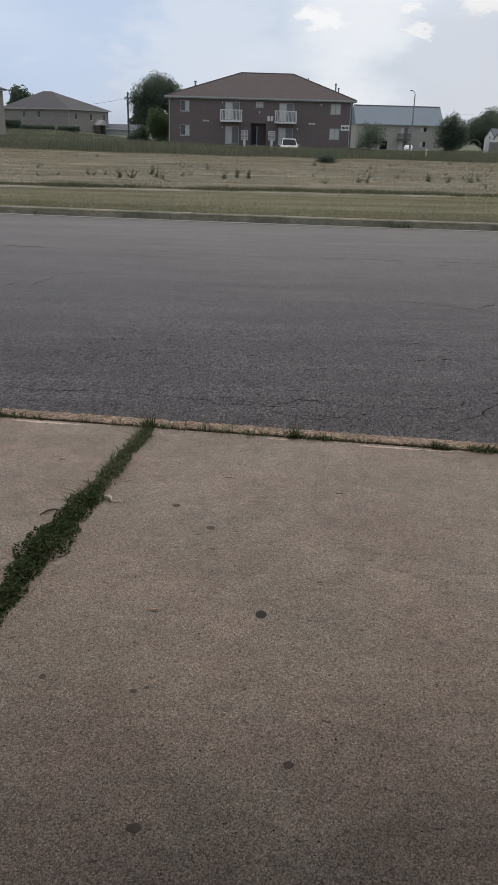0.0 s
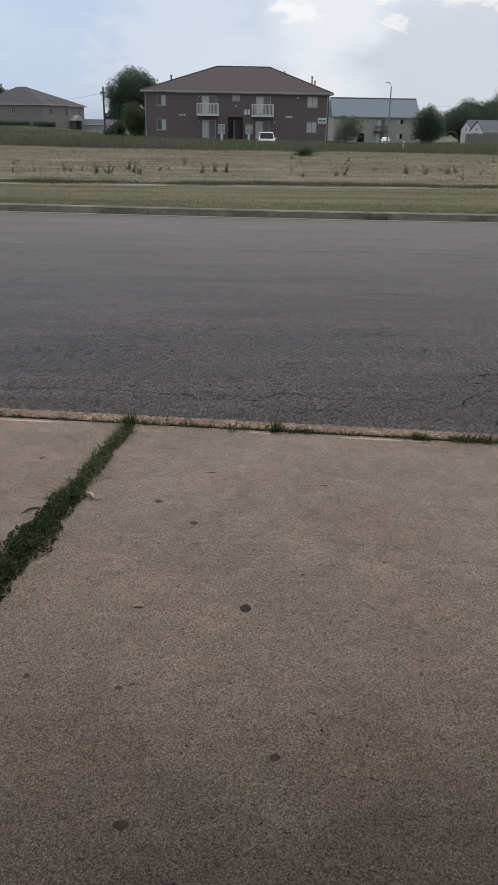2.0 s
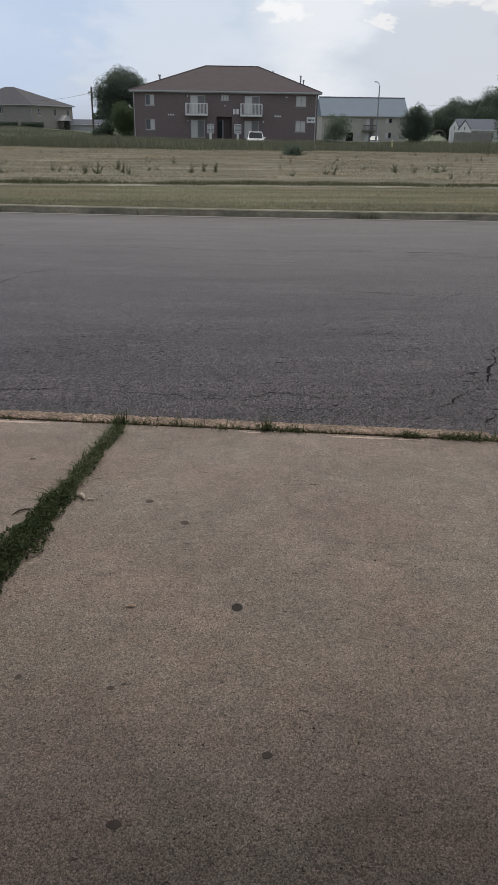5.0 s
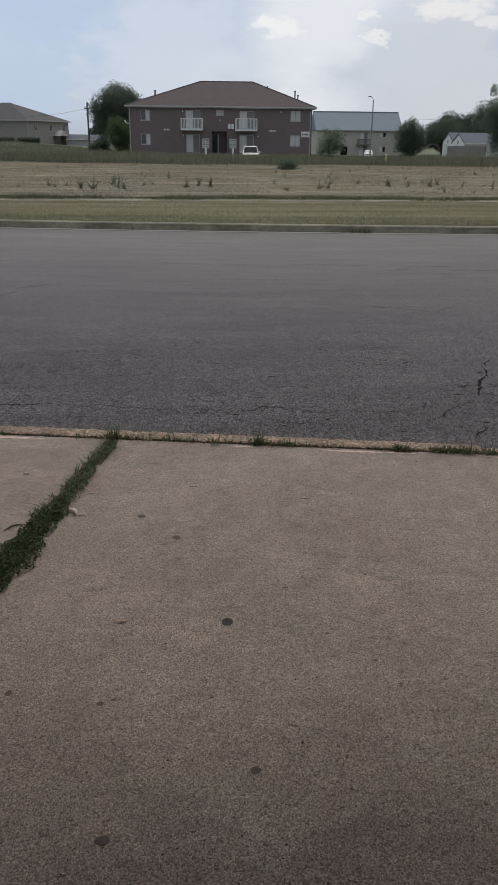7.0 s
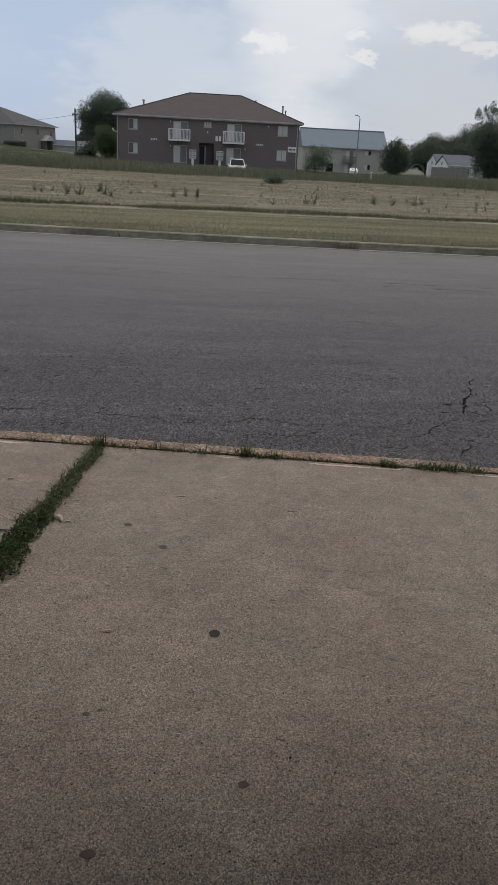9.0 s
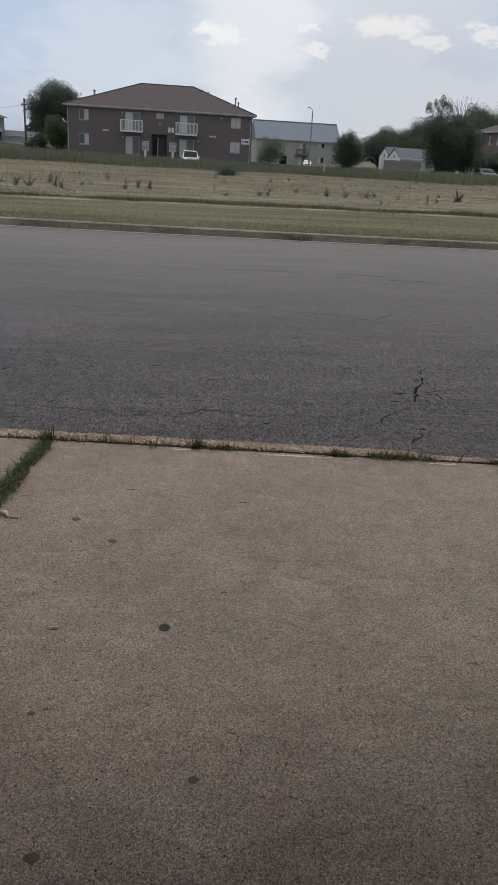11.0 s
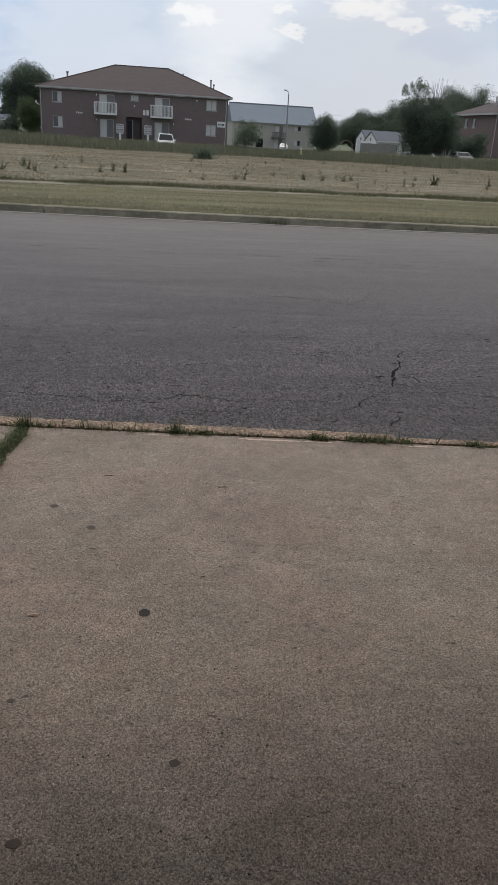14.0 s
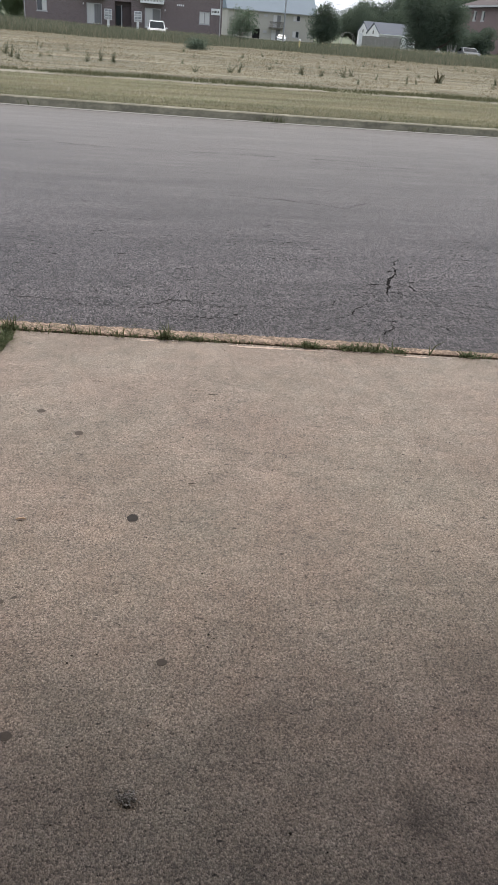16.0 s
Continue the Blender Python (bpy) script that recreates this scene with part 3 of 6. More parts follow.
def ground_sheet():
    xs = np.unique(np.concatenate([np.linspace(-1200, -90, 12), np.linspace(-90, 110, 101), np.linspace(110, 1200, 12)]))
    ys = np.unique(np.concatenate([np.linspace(0, 60, 61), np.linspace(60, 240, 91), np.linspace(240, 2500, 16)]))
    gx, gt = np.meshgrid(xs, ys)
    gy = gt + far_kerb(np.clip(gx, -60, 60)) + 0.16
    z = land(gx, gy)
    v = np.stack([gx, gy, z], 2).reshape(-1, 3)
    nx, ny = len(xs), len(ys)
    i = (np.arange(ny - 1)[:, None] * nx + np.arange(nx - 1)).ravel()
    # skirt that carries the sheet under the road and behind the walk's start
    base = len(v)
    sk = np.stack([xs, gy[0], np.full(nx, -0.3)], 1)
    back = np.stack([xs, np.full(nx, -60.0), np.full(nx, -0.3)], 1)
    v = np.concatenate([v, sk, back])
    j = np.arange(nx - 1)
    quads = np.concatenate([np.stack([i, i + 1, i + nx + 1, i + nx], 1), np.stack([base + j, base + j + 1, j + 1, j], 1), np.stack([base + nx + j, base + nx + j + 1, base + j + 1, base + j], 1)])
    ob = raw_mesh("ground", v, quads.ravel(), np.arange(len(quads)) * 4, FIELD)
    return tagged(ob, "dry mown field of tan and green grass, with bare streaks", "ground", kind="structure")


ground_sheet()


def ribbon(name, xs, near, far, top, bottom, material, parent=None):
    """A strip of constant section between two lines y = near(x), y = far(x)."""
    bm = bmesh.new()
    rows = [[bm.verts.new((x, float(fn(x)), z)) for fn, z in ((near, bottom), (near, top), (far, top), (far, bottom))] for x in xs]
    for a, b in zip(rows, rows[1:]):
        for k in range(4):
            bm.faces.new((a[k], b[k], b[(k + 1) % 4], a[(k + 1) % 4]))
    bm.faces.new(rows[0]), bm.faces.new(rows[-1][::-1])
    bmesh.ops.recalc_face_normals(bm, faces=bm.faces)
    return link_mesh(name, bm, material, parent)


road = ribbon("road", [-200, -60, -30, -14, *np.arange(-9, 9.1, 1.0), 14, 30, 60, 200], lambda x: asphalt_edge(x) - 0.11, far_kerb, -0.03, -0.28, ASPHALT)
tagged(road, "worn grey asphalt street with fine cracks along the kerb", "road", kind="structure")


def crack(points, width):
    """A crack that wanders along points, broadest in its middle."""
    rng = random.Random(int(points[0][0] * 100 + points[0][1] * 10))
    fine, wx, wy = [], 0.0, 0.0
    for (xa, ya), (xb, yb) in zip(points, points[1:]):
        n = max(2, int(math.hypot(xb - xa, yb - ya) / 0.022))
        for k in range(n):
            wx, wy = wx * 0.75 + rng.gauss(0, 0.008), wy * 0.75 + rng.gauss(0, 0.011)
            fine.append((xa + (xb - xa) * k / n + wx, ya + (yb - ya) * k / n + wy))
    fine.append(points[-1])
    bm = bmesh.new()
    prev = None
    for k, (x, y) in enumerate(fine):
        a, b = fine[max(0, k - 1)], fine[min(len(fine) - 1, k + 1)]
        d = Vector((b[0] - a[0], b[1] - a[1], 0)).normalized()
        s = Vector((-d.y, d.x, 0)) * (width * 0.95 if width > 0.012 else width * (0.9 if y < 6 else 1.0 if y < 9 else 0.95)) * rng.choice((0.25, 0.5, 0.7, 1.0, 1.0)) * (0.35 + 0.65 * math.sin(math.pi * (k + 0.3) / (len(fine) + 0.3)))
        c = Vector((x, y, -0.028))
        now = (bm.verts.new(c - s), bm.verts.new(c + s))
        if prev and noise.noise((x * 2.3, y * 2.3, width * 900)) > (-0.9 if width > 0.005 and y < 7 else -0.45 if y < 7 else -0.15 if y < 9 else 0.0):
            bm.faces.new((prev[0], now[0], now[1], prev[1]))
        prev = now
    return part("crack", bm, CRACK, road)


for pts, w in (
    ([(2.06, 5.51), (2.01, 5.35), (1.94, 5.23), (1.88, 5.12), (1.81, 4.96), (1.78, 4.83)], 0.0121),
    ([(2.06, 5.51), (2.09, 5.62), (2.16, 5.74)], 0.005),
    ([(1.8, 4.88), (1.87, 4.88), (1.92, 4.83), (1.94, 4.77)], 0.005),
    ([(1.95, 5.09), (1.99, 5.03), (2.0, 4.92)], 0.007),
    ([(1.85, 5.06), (1.74, 5.05), (1.65, 5.0), (1.57, 4.95)], 0.0045),
    ([(1.27, 4.36), (1.34, 4.36), (1.4, 4.4), (1.49, 4.53), (1.57, 4.63), (1.64, 4.69), (1.74, 4.69)], 0.006),
    ([(1.38, 4.72), (1.35, 4.58)], 0.005),
    ([(1.35, 4.58), (1.25, 4.57), (1.17, 4.54), (1.09, 4.51), (0.92, 4.53), (0.77, 4.54)], 0.003),
    ([(1.52, 4.1), (1.58, 4.17), (1.62, 4.25)], 0.006),
    ([(2.16, 4.71), (2.29, 4.68), (2.37, 4.63), (2.43, 4.58), (2.7, 4.5), (3.0, 4.46)], 0.005),
    ([(2.06, 4.43), (2.14, 4.4), (2.2, 4.35), (2.4, 4.3), (2.7, 4.28)], 0.004),
    ([(2.16, 4.57), (2.19, 4.46)], 0.005),
    ([(1.93, 4.25), (1.95, 4.15), (1.98, 4.11)], 0.005),
    ([(1.74, 4.69), (1.95, 4.7), (2.16, 4.71)], 0.003),
    ([(1.0, 7.95), (1.23, 7.89), (1.45, 7.83), (1.63, 7.82), (1.84, 7.71), (2.06, 7.59), (2.26, 7.5), (2.29, 7.35)], 0.0065),
    ([(2.26, 7.5), (2.38, 7.7), (2.46, 7.75), (2.6, 7.86)], 0.006),
    ([(-3.9, 11.12), (-3.57, 11.08), (-3.22, 10.98), (-2.34, 10.97)], 0.010),
    ([(-2.34, 10.97), (-1.93, 10.89), (-1.53, 10.85), (-1.14, 10.82), (-0.67, 10.8), (-0.1, 10.68)], 0.011),
    ([(0.42, 10.38), (0.86, 10.33), (1.47, 10.32), (1.84, 10.29), (2.28, 10.27), (2.82, 10.25), (3.34, 10.2), (4.2, 10.1), (5.2, 10.0)], 0.011),
    ([(0.1, 10.68), (0.88, 10.6), (1.37, 10.64), (1.97, 10.6), (2.61, 10.56), (3.42, 10.5), (4.4, 10.4), (5.5, 10.3)], 0.010),
    ([(-2.6, 8.09), (-2.57, 8.23), (-2.51, 8.33)], 0.008),
    ([(-2.35, 8.06), (-2.28, 8.4), (-2.24, 8.58), (-2.25, 8.76)], 0.007),
    ([(-2.25, 8.76), (-2.12, 8.93), (-1.89, 9.08)], 0.007),
    ([(-1.64, 4.77), (-1.52, 4.74), (-1.4, 4.7), (-1.25, 4.7), (-1.14, 4.69), (-1.02, 4.71)], 0.005),
    ([(-1.02, 4.71), (-0.88, 4.66), (-0.7, 4.64), (-0.51, 4.61), (-0.37, 4.58), (-0.22, 4.52), (-0.05, 4.5)], 0.005),
    ([(-1.56, 4.51), (-1.34, 4.48), (-1.19, 4.44), (-1.02, 4.45), (-0.81, 4.44)], 0.0035),
    ([(-0.05, 4.5), (0.16, 4.53), (0.24, 4.57), (0.31, 4.62), (0.42, 4.6), (0.55, 4.52), (0.64, 4.5), (0.77, 4.54)], 0.005),
    ([(0.12, 4.37), (0.26, 4.35), (0.4, 4.33), (0.56, 4.3), (0.66, 4.31)], 0.004),
    ([(3.0, 6.2), (3.2, 5.9), (3.25, 5.6)], 0.007),
):
    crack(pts, w)


def hairlines():
    """The short ravelled openings that lie across the worn near lane."""
    rng = np.random.default_rng(17)
    bm = bmesh.new()
    for k in range(1100):
        band = rng.random()
        y = rng.normal(5.75, 0.5) if band < 0.5 else rng.uniform(4.15, 4.9) if band < 0.75 else rng.uniform(4.9, 7.6)
        x = rng.uniform(-2.8, 3.6)
        if y < asphalt_edge(x) + 0.06 or noise.noise((x * 0.8, y * 1.6, 3)) < -0.12:
            continue
        long, wide, tilt = rng.exponential(0.009) + 0.005, rng.uniform(0.0015, 0.0042) * y / 5, rng.normal(0, 0.25)
        mid = [bm.verts.new((x + u * long, y + u * long * tilt + rng.normal(0, 0.004) + v * wide * (1 - abs(u) * 0.7), -0.0285)) for u in (-1, -0.3, 0.4, 1) for v in (-1, 1)]
        for q in range(3):
            bm.faces.new((mid[2 * q], mid[2 * q + 2], mid[2 * q + 3], mid[2 * q + 1]))
    tagged(part("hairline_cracks", bm, CRACK, road), kind="stuff")


hairlines()

# driveway: two slabs with an open joint between them
drive = tagged(new("driveway"), "tan-grey concrete driveway of two slabs with a weedy joint", "driveway", kind="structure")


def joint(y):
    """The middle of the open joint at depth y."""
    return float(np.interp(y, [-3, 1.2, 2.2, 2.5, 2.95, 3.3, 3.65, 3.95], [-1.05, -0.93, -0.875, -0.85, -0.765, -0.695, -0.63, -0.565]))


def slab(name, left, right, ys):
    bm = bmesh.new()
    rows = []
    for y in ys:
        x0, x1 = left(y), right(y)
        # the rows fan out so that the last one lies along the kerb
        share = (y - ys[0]) / (ys[-1] - ys[0])
        xl, xr = left(ys[-1]), right(ys[-1])
        y0 = ys[0] + share * (slab_end(xl) - ys[0]) if left(0) == left(1) else (slab_end(x0) if share == 1 else y)
        y1 = ys[0] + share * (slab_end(xr) - ys[0]) if right(0) == right(1) else (slab_end(x1) if share == 1 else y)
        rows.append([bm.verts.new(p) for p in ((x0, y0, -0.15), (x0, y0, -0.006), (x0 + 0.006, y0, 0), (x1 - 0.006, y1, 0), (x1, y1, -0.006), (x1, y1, -0.15))])
    for a, b in zip(rows, rows[1:]):
        for k in range(5):
            bm.faces.new((a[k], a[k + 1], b[k + 1], b[k]))
    last = rows[-1]
    bm.faces.new(last)
    bmesh.ops.recalc_face_normals(bm, faces=bm.faces)
    return part(name, bm, CONCRETE, drive)


JY = [-3, 0, 1.2, 1.7, 2.2, 2.5, 2.95, 3.3, 3.65, 4.0]
slab("slab", lambda y: joint(y) + 0.018, lambda y: 7.0, [*JY[:-1], 3.9])
slab("slab", lambda y: -8.0, lambda y: joint(y) - 0.018, JY)
link_mesh("soil_bed", box(-9, 8, -3.2, 3.0, -0.27, -0.04), SOIL, drive)
ribbon("joint_soil", list(np.arange(-9, 8.1, 1.0)), lambda x: slab_end(x) - 1.4, lambda x: asphalt_edge(x) - 0.12, -0.035, -0.2, SOIL, drive)

# flush kerb along the near edge of the street, in lengths, one of them broken back
kerb_near = tagged(new("kerb_near"), "worn flush concrete kerb between driveway and street", "kerb", kind="structure")
cuts = [-9.0, -6.0, -3.02, -0.56, 1.46, 4.4, 8.0]
for k, (a, b) in enumerate(zip(cuts, cuts[1:])):
    back = 0.012 if k != 4 else -0.035
    rng = random.Random(k)
    bm = bmesh.new()
    n = 110
    rows = []
    for i in range(n + 1):
        x = a + 0.004 + (b - a - 0.008) * i / n
        e = asphalt_edge(x) + back + rng.gauss(0, 0.0035)
        s = slab_end(x) + 0.028 + rng.gauss(0, 0.003)
        t = 0.006 + rng.gauss(0, 0.0015)
        rows.append([bm.verts.new(p) for p in ((x, s, -0.12), (x, s, t - 0.006), (x, s + 0.012, t), (x, e - 0.02, t), (x, e, t - 0.012), (x, e + 0.008, -0.12))])
    for r, q in zip(rows, rows[1:]):
        for c in range(5):
            bm.faces.new((r[c], r[c + 1], q[c + 1], q[c]))
    bm.faces.new(rows[0]), bm.faces.new(rows[-1])
    bmesh.ops.recalc_face_normals(bm, faces=bm.faces)
    part("kerb_stone", bm, KERB, kerb_near)

# raised kerb along the far edge
kerb_far = tagged(new("kerb_far"), "weathered raised concrete kerb with grass behind it", "kerb", kind="structure")
edges = [-60, -40, -30, -24, -20] + [-17 + 3.05 * k for k in range(12)] + [20, 26, 34, 44, 60]
for a, b in zip(edges, edges[1:]):
    bm = bmesh.new()
    rows = []
    for i in range(5):
        x = a + 0.0005 + (b - a - 0.001) * i / 4
        f = float(far_kerb(x))
        rows.append([bm.verts.new((x, f + d, z)) for d, z in ((-0.02, -0.2), (-0.02, -0.025), (0.02, 0.085), (0.045, 0.1), (0.16, 0.105), (0.17, -0.2))])
    for r, q in zip(rows, rows[1:]):
        for c in range(5):
            bm.faces.new((r[c], r[c + 1], q[c + 1], q[c]))
    bm.faces.new(rows[0]), bm.faces.new(rows[-1])
    bmesh.ops.recalc_face_normals(bm, faces=bm.faces)
    part("kerb_stone", bm, FAR_KERB, kerb_far)

# gutter strip whose pale colour paints the lit edge below the kerb
gutter = ribbon("gutter", [-60, -30, -14, *np.arange(-9, 9.1, 1.0), 14, 30, 60], lambda x: far_kerb(x) - 0.17, lambda x: far_kerb(x) - 0.018, -0.024, -0.2, LIT_GUTTER)
tagged(gutter, "narrow concrete gutter strip paled for the lit edge at the far kerb's foot", "gutter", kind="structure")

# narrow overgrown pavement across the street
pavement = tagged(new("pavement"), "narrow pale concrete pavement half overgrown with grass", "pavement", kind="structure")
x = -40.0
while x < 60:
    rng = random.Random(int(x * 10))
    bm = bmesh.new()
    z = 0.106 + rng.gauss(0, 0.004)
    vs = [[bm.verts.new((px, float(walk_line(px)) + d, zz)) for d in (0, 0.9)] for zz in (z, -0.1) for px in (x + 0.01, x + 1.5)]
    bm.faces.new((vs[0][0], vs[1][0], vs[1][1], vs[0][1]))
    for p, q in ((0, 1),):
        bm.faces.new((vs[0][0], vs[2][0], vs[3][0], vs[1][0])), bm.faces.new((vs[0][1], vs[1][1], vs[3][1], vs[2][1]))
        bm.faces.new((vs[0][0], vs[0][1], vs[2][1], vs[2][0])), bm.faces.new((vs[1][0], vs[3][0], vs[3][1], vs[1][1]))
    bmesh.ops.recalc_face_normals(bm, faces=bm.faces)
    part("paving_slab", bm, WALK, pavement)
    x += 1.51

# unseen plain wall and canopy, added to close the place and shade the near concrete
tagged(link_mesh("wall_south", box(-9, 9, -2.6, -2.4, -0.2, 5.5), PLASTER), "plain painted wall added unseen behind the driveway", "wall", kind="structure")
tagged(link_mesh("shade_canopy", box(-6, 6, -2.4, 2.62, 2.6, 2.8), PLASTER), "plain unseen canopy added to shade the driveway's near end", "ceiling", kind="structure")


# ---- houses ----
def pane_window(parent, x0, x1, z0, z1, y, blind=(1,), sill=True, bars=1):
    """A sliding window in a wall that faces -y: frame, panes, blind behind."""
    w = part("window", pierced(x0, x1, z0, z1, y - 0.02, y + 0.06, [(x0 + 0.07 + k * (x1 - x0) / (bars + 1), x0 + (k + 1) * (x1 - x0) / (bars + 1) - (0.07 if k == bars else 0.0), z0 + 0.07, z1 - 0.07) for k in range(bars + 1)]), TRIM, parent, "white framed sliding window with pale blinds")
    step = (x1 - x0) / (bars + 1)
    for k in range(bars + 1):
        part("pane", box(x0 + k * step + 0.04, x0 + (k + 1) * step - 0.02, y + 0.065, y + 0.075, z0 + 0.04, z1 - 0.04), BLIND if k in blind else GLASS, w)
    if sill:
        part("sill", box(x0 - 0.06, x1 + 0.06, y - 0.07, y + 0.02, z0 - 0.09, z0 - 0.003), TRIM, w)
    return w


def hip_roof(x0, x1, y0, y1, z0, ridge_a, ridge_b, zr, over=0.45, thick=0.16):
    bm = bmesh.new()
    c = [(x0 - over, y0 - over), (x1 + over, y0 - over), (x1 + over, y1 + over), (x0 - over, y1 + over)]
    lo = [bm.verts.new((*p, z0 - thick)) for p in c]
    hi = [bm.verts.new((*p, z0)) for p in c]
    a, b = bm.verts.new((*ridge_a, zr)), bm.verts.new((*ridge_b, zr))
    bm.faces.new(lo[::-1])
    for k in range(4):
        bm.faces.new((lo[k], lo[(k + 1) % 4], hi[(k + 1) % 4], hi[k]))
    for f in ((hi[0], hi[1], b, a), (hi[1], hi[2], b), (hi[2], hi[3], a, b), (hi[3], hi[0], a)):
        bm.faces.new(f)
    bmesh.ops.recalc_face_normals(bm, faces=bm.faces)
    return bm


def downspout(parent, x, y, z0, z1):
    bm = tube([(x, y - 0.35, z1), (x, y - 0.07, z1 - 0.35), (x, y - 0.07, z0 + 0.2), (x, y - 0.25, z0 + 0.05)], [0.055] * 4, 6)
    return part("downspout", bm, TRIM, parent, "pale downspout")


def balcony(parent, x0, x1, z0, z1, y, deep=1.3):
    d = part("balcony", box(x0, x1, y - deep, y - 0.005, z0, z0 + 0.22), WHITE, parent, "white railed balcony")
    part("rail", box(x0, x1, y - deep, y - deep + 0.08, z1 - 0.1, z1), WHITE, d)
    for xs in (x0, x1 - 0.08):
        part("side_rail", box(xs, xs + 0.08, y - deep + 0.083, y - 0.01, z1 - 0.1, z1), WHITE, d)
        part("post", box(xs, xs + 0.1, y - deep + 0.001, y - deep + 0.1, z0 + 0.222, z1 - 0.102), WHITE, d)
    n = 15
    for k in range(n):
        xx = x0 + 0.16 + (x1 - x0 - 0.32) * k / (n - 1)
        part("baluster", box(xx - 0.03, xx + 0.03, y - deep + 0.02, y - deep + 0.06, z0 + 0.222, z1 - 0.102), WHITE, d)
    return d


def patio_door(parent, x0, x1, z0, z1, y):
    d = part("patio_door", pierced(x0, x1, z0, z1, y - 0.02, y + 0.05, [(x0 + 0.08, (x0 + x1) / 2 - 0.04, z0 + 0.08, z1 - 0.08), ((x0 + x1) / 2 + 0.04, x1 - 0.08, z0 + 0.08, z1 - 0.08)]), TRIM, parent, "sliding glass door with a white frame")
    part("curtain", box(x0 + 0.05, (x0 + x1) / 2, y + 0.055, y + 0.07, z0 + 0.05, z1 - 0.05), BLIND, d, "drawn pale curtain")
    part("pane", box((x0 + x1) / 2 + 0.01, x1 - 0.05, y + 0.055, y + 0.07, z0 + 0.05, z1 - 0.05), BLIND_AND_REFLECTION, d, "pane painted grey for a blind and the sky reflected in it")
    return d


def bar_row(parent, x0, x1, z0, z1, y, n, material=WHITE, name="number_plate"):
    for k in range(n):
        s = (x1 - x0) / n
        part(name, box(x0 + k * s, x0 + k * s + s * 0.6, y - 0.03, y - 0.003, z0, z1), material, parent)


def apartments():
    h = thing("apartment_building", (0, 110, 0), "two-storey brown brick apartment building with a hip roof and white balconies", "building")
    X0, X1, Z0, Z1, D = -11.15, 13.2, -1.0, 5.5, 16.0
    wins = [(-9.57, -8.37, 3.94, 5.22), (-9.6, -8.37, 0.97, 2.28), (10.3, 11.65, 4.05, 5.3), (10.32, 11.65, 0.95, 2.3)]
    doors = [(-3.66, -1.7, 3.0, 5.2), (-3.63, -1.78, 0.0, 2.25), (3.5, 5.47, 3.0, 5.2), (3.48, 5.45, 0.0, 2.22)]
    small, entry = (0.4, 1.4, 4.66, 5.3), (-0.2, 1.85, -0.3, 2.66)
    part("wall", pierced(X0, X1, Z0, Z1, 0, 0.3, [*wins, *doors, small, entry]), BRICK, h)
    part("wall", pierced(-D, -0.303, Z0, Z1, 0, 0.3, []), BRICK, h).matrix_basis = pose(X0, 0, 0, 0, 0, -90)
    part("wall", pierced(0.303, D, Z0, Z1, 0, 0.3, []), BRICK, h).matrix_basis = pose(X1, 0, 0, 0, 0, 90)
    part("wall", box(X0 + 0.303, X1 - 0.303, D - 0.3, D, Z0, Z1), BRICK, h)
    # near-black sheet behind the openings paints the rooms unlit
    part("unlit_backing", box(X0 + 0.31, X1 - 0.31, 1.6, 1.7, Z0, Z1 - 0.01), DARK, h)
    part("foundation", box(X0 - 0.03, X1 + 0.03, -0.04, -0.003, Z0, -0.1), WALK, h)
    for w, b in zip(wins, ((1,), (1,), (0, 1), (0, 1))):
        pane_window(h, *w, 0.06, b)
    pane_window(h, *small, 0.06, (0, 1, 2), bars=2)
    for d in doors:
        patio_door(h, *d, 0.06)
    balcony(h, -4.27, -1.39, 2.75, 4.24, 0)
    balcony(h, 2.93, 5.79, 2.72, 4.27, 0)
    # entry recess: two dark doors with a pale mullion
    e = part("entry", pierced(-0.2, 1.85, -0.3, 2.66, 0.9, 1.0, [(-0.05, 0.55, 0, 2.2), (0.75, 1.7, 0, 2.2)]), DOOR_PAINT, h, "recessed dark entrance")
    part("door", box(0.78, 1.67, 0.95, 1.0, 0.0, 2.18), DOOR_PAINT, e, "dark brown panelled door")
    part("pane", box(-0.04, 0.54, 0.96, 0.99, 0.0, 2.18), GLASS, e)
    part("jamb", box(0.58, 0.72, 0.85, 0.9, -0.25, 2.3), GREY_METAL, e)
    part("roof", hip_roof(X0, X1, 0, D, 5.72, (-1.7, 8.0), (5.6, 8.0), 9.2), SHINGLE, h, "brown shingled hip roof")
    for p, q in (((-1.7, 8.0, 9.2), (5.6, 8.0, 9.2)), ((-1.7, 8.0, 9.2), (X0 - 0.45, -0.45, 5.72)), ((5.6, 8.0, 9.2), (X1 + 0.45, -0.45, 5.72))):
        part("ridge_cap", tube([p, q], [0.09, 0.09], 6), SHINGLE, h)
    part("fascia", box(X0 - 0.47, X1 + 0.47, -0.5, -0.453, 5.58, 5.74), TRIM, h, "aged white gutter board")
    part("fascia", box(X1 + 0.453, X1 + 0.5, -0.45, D + 0.45, 5.52, 5.74), TRIM, h)
    part("soffit", box(X0 - 0.44, X1 + 0.44, -0.44, -0.004, 5.50, 5.555), TRIM, h)
    downspout(h, X0 + 0.12, 0, -0.9, 5.55)
    downspout(h, X1 - 0.25, 0, -0.9, 5.55)
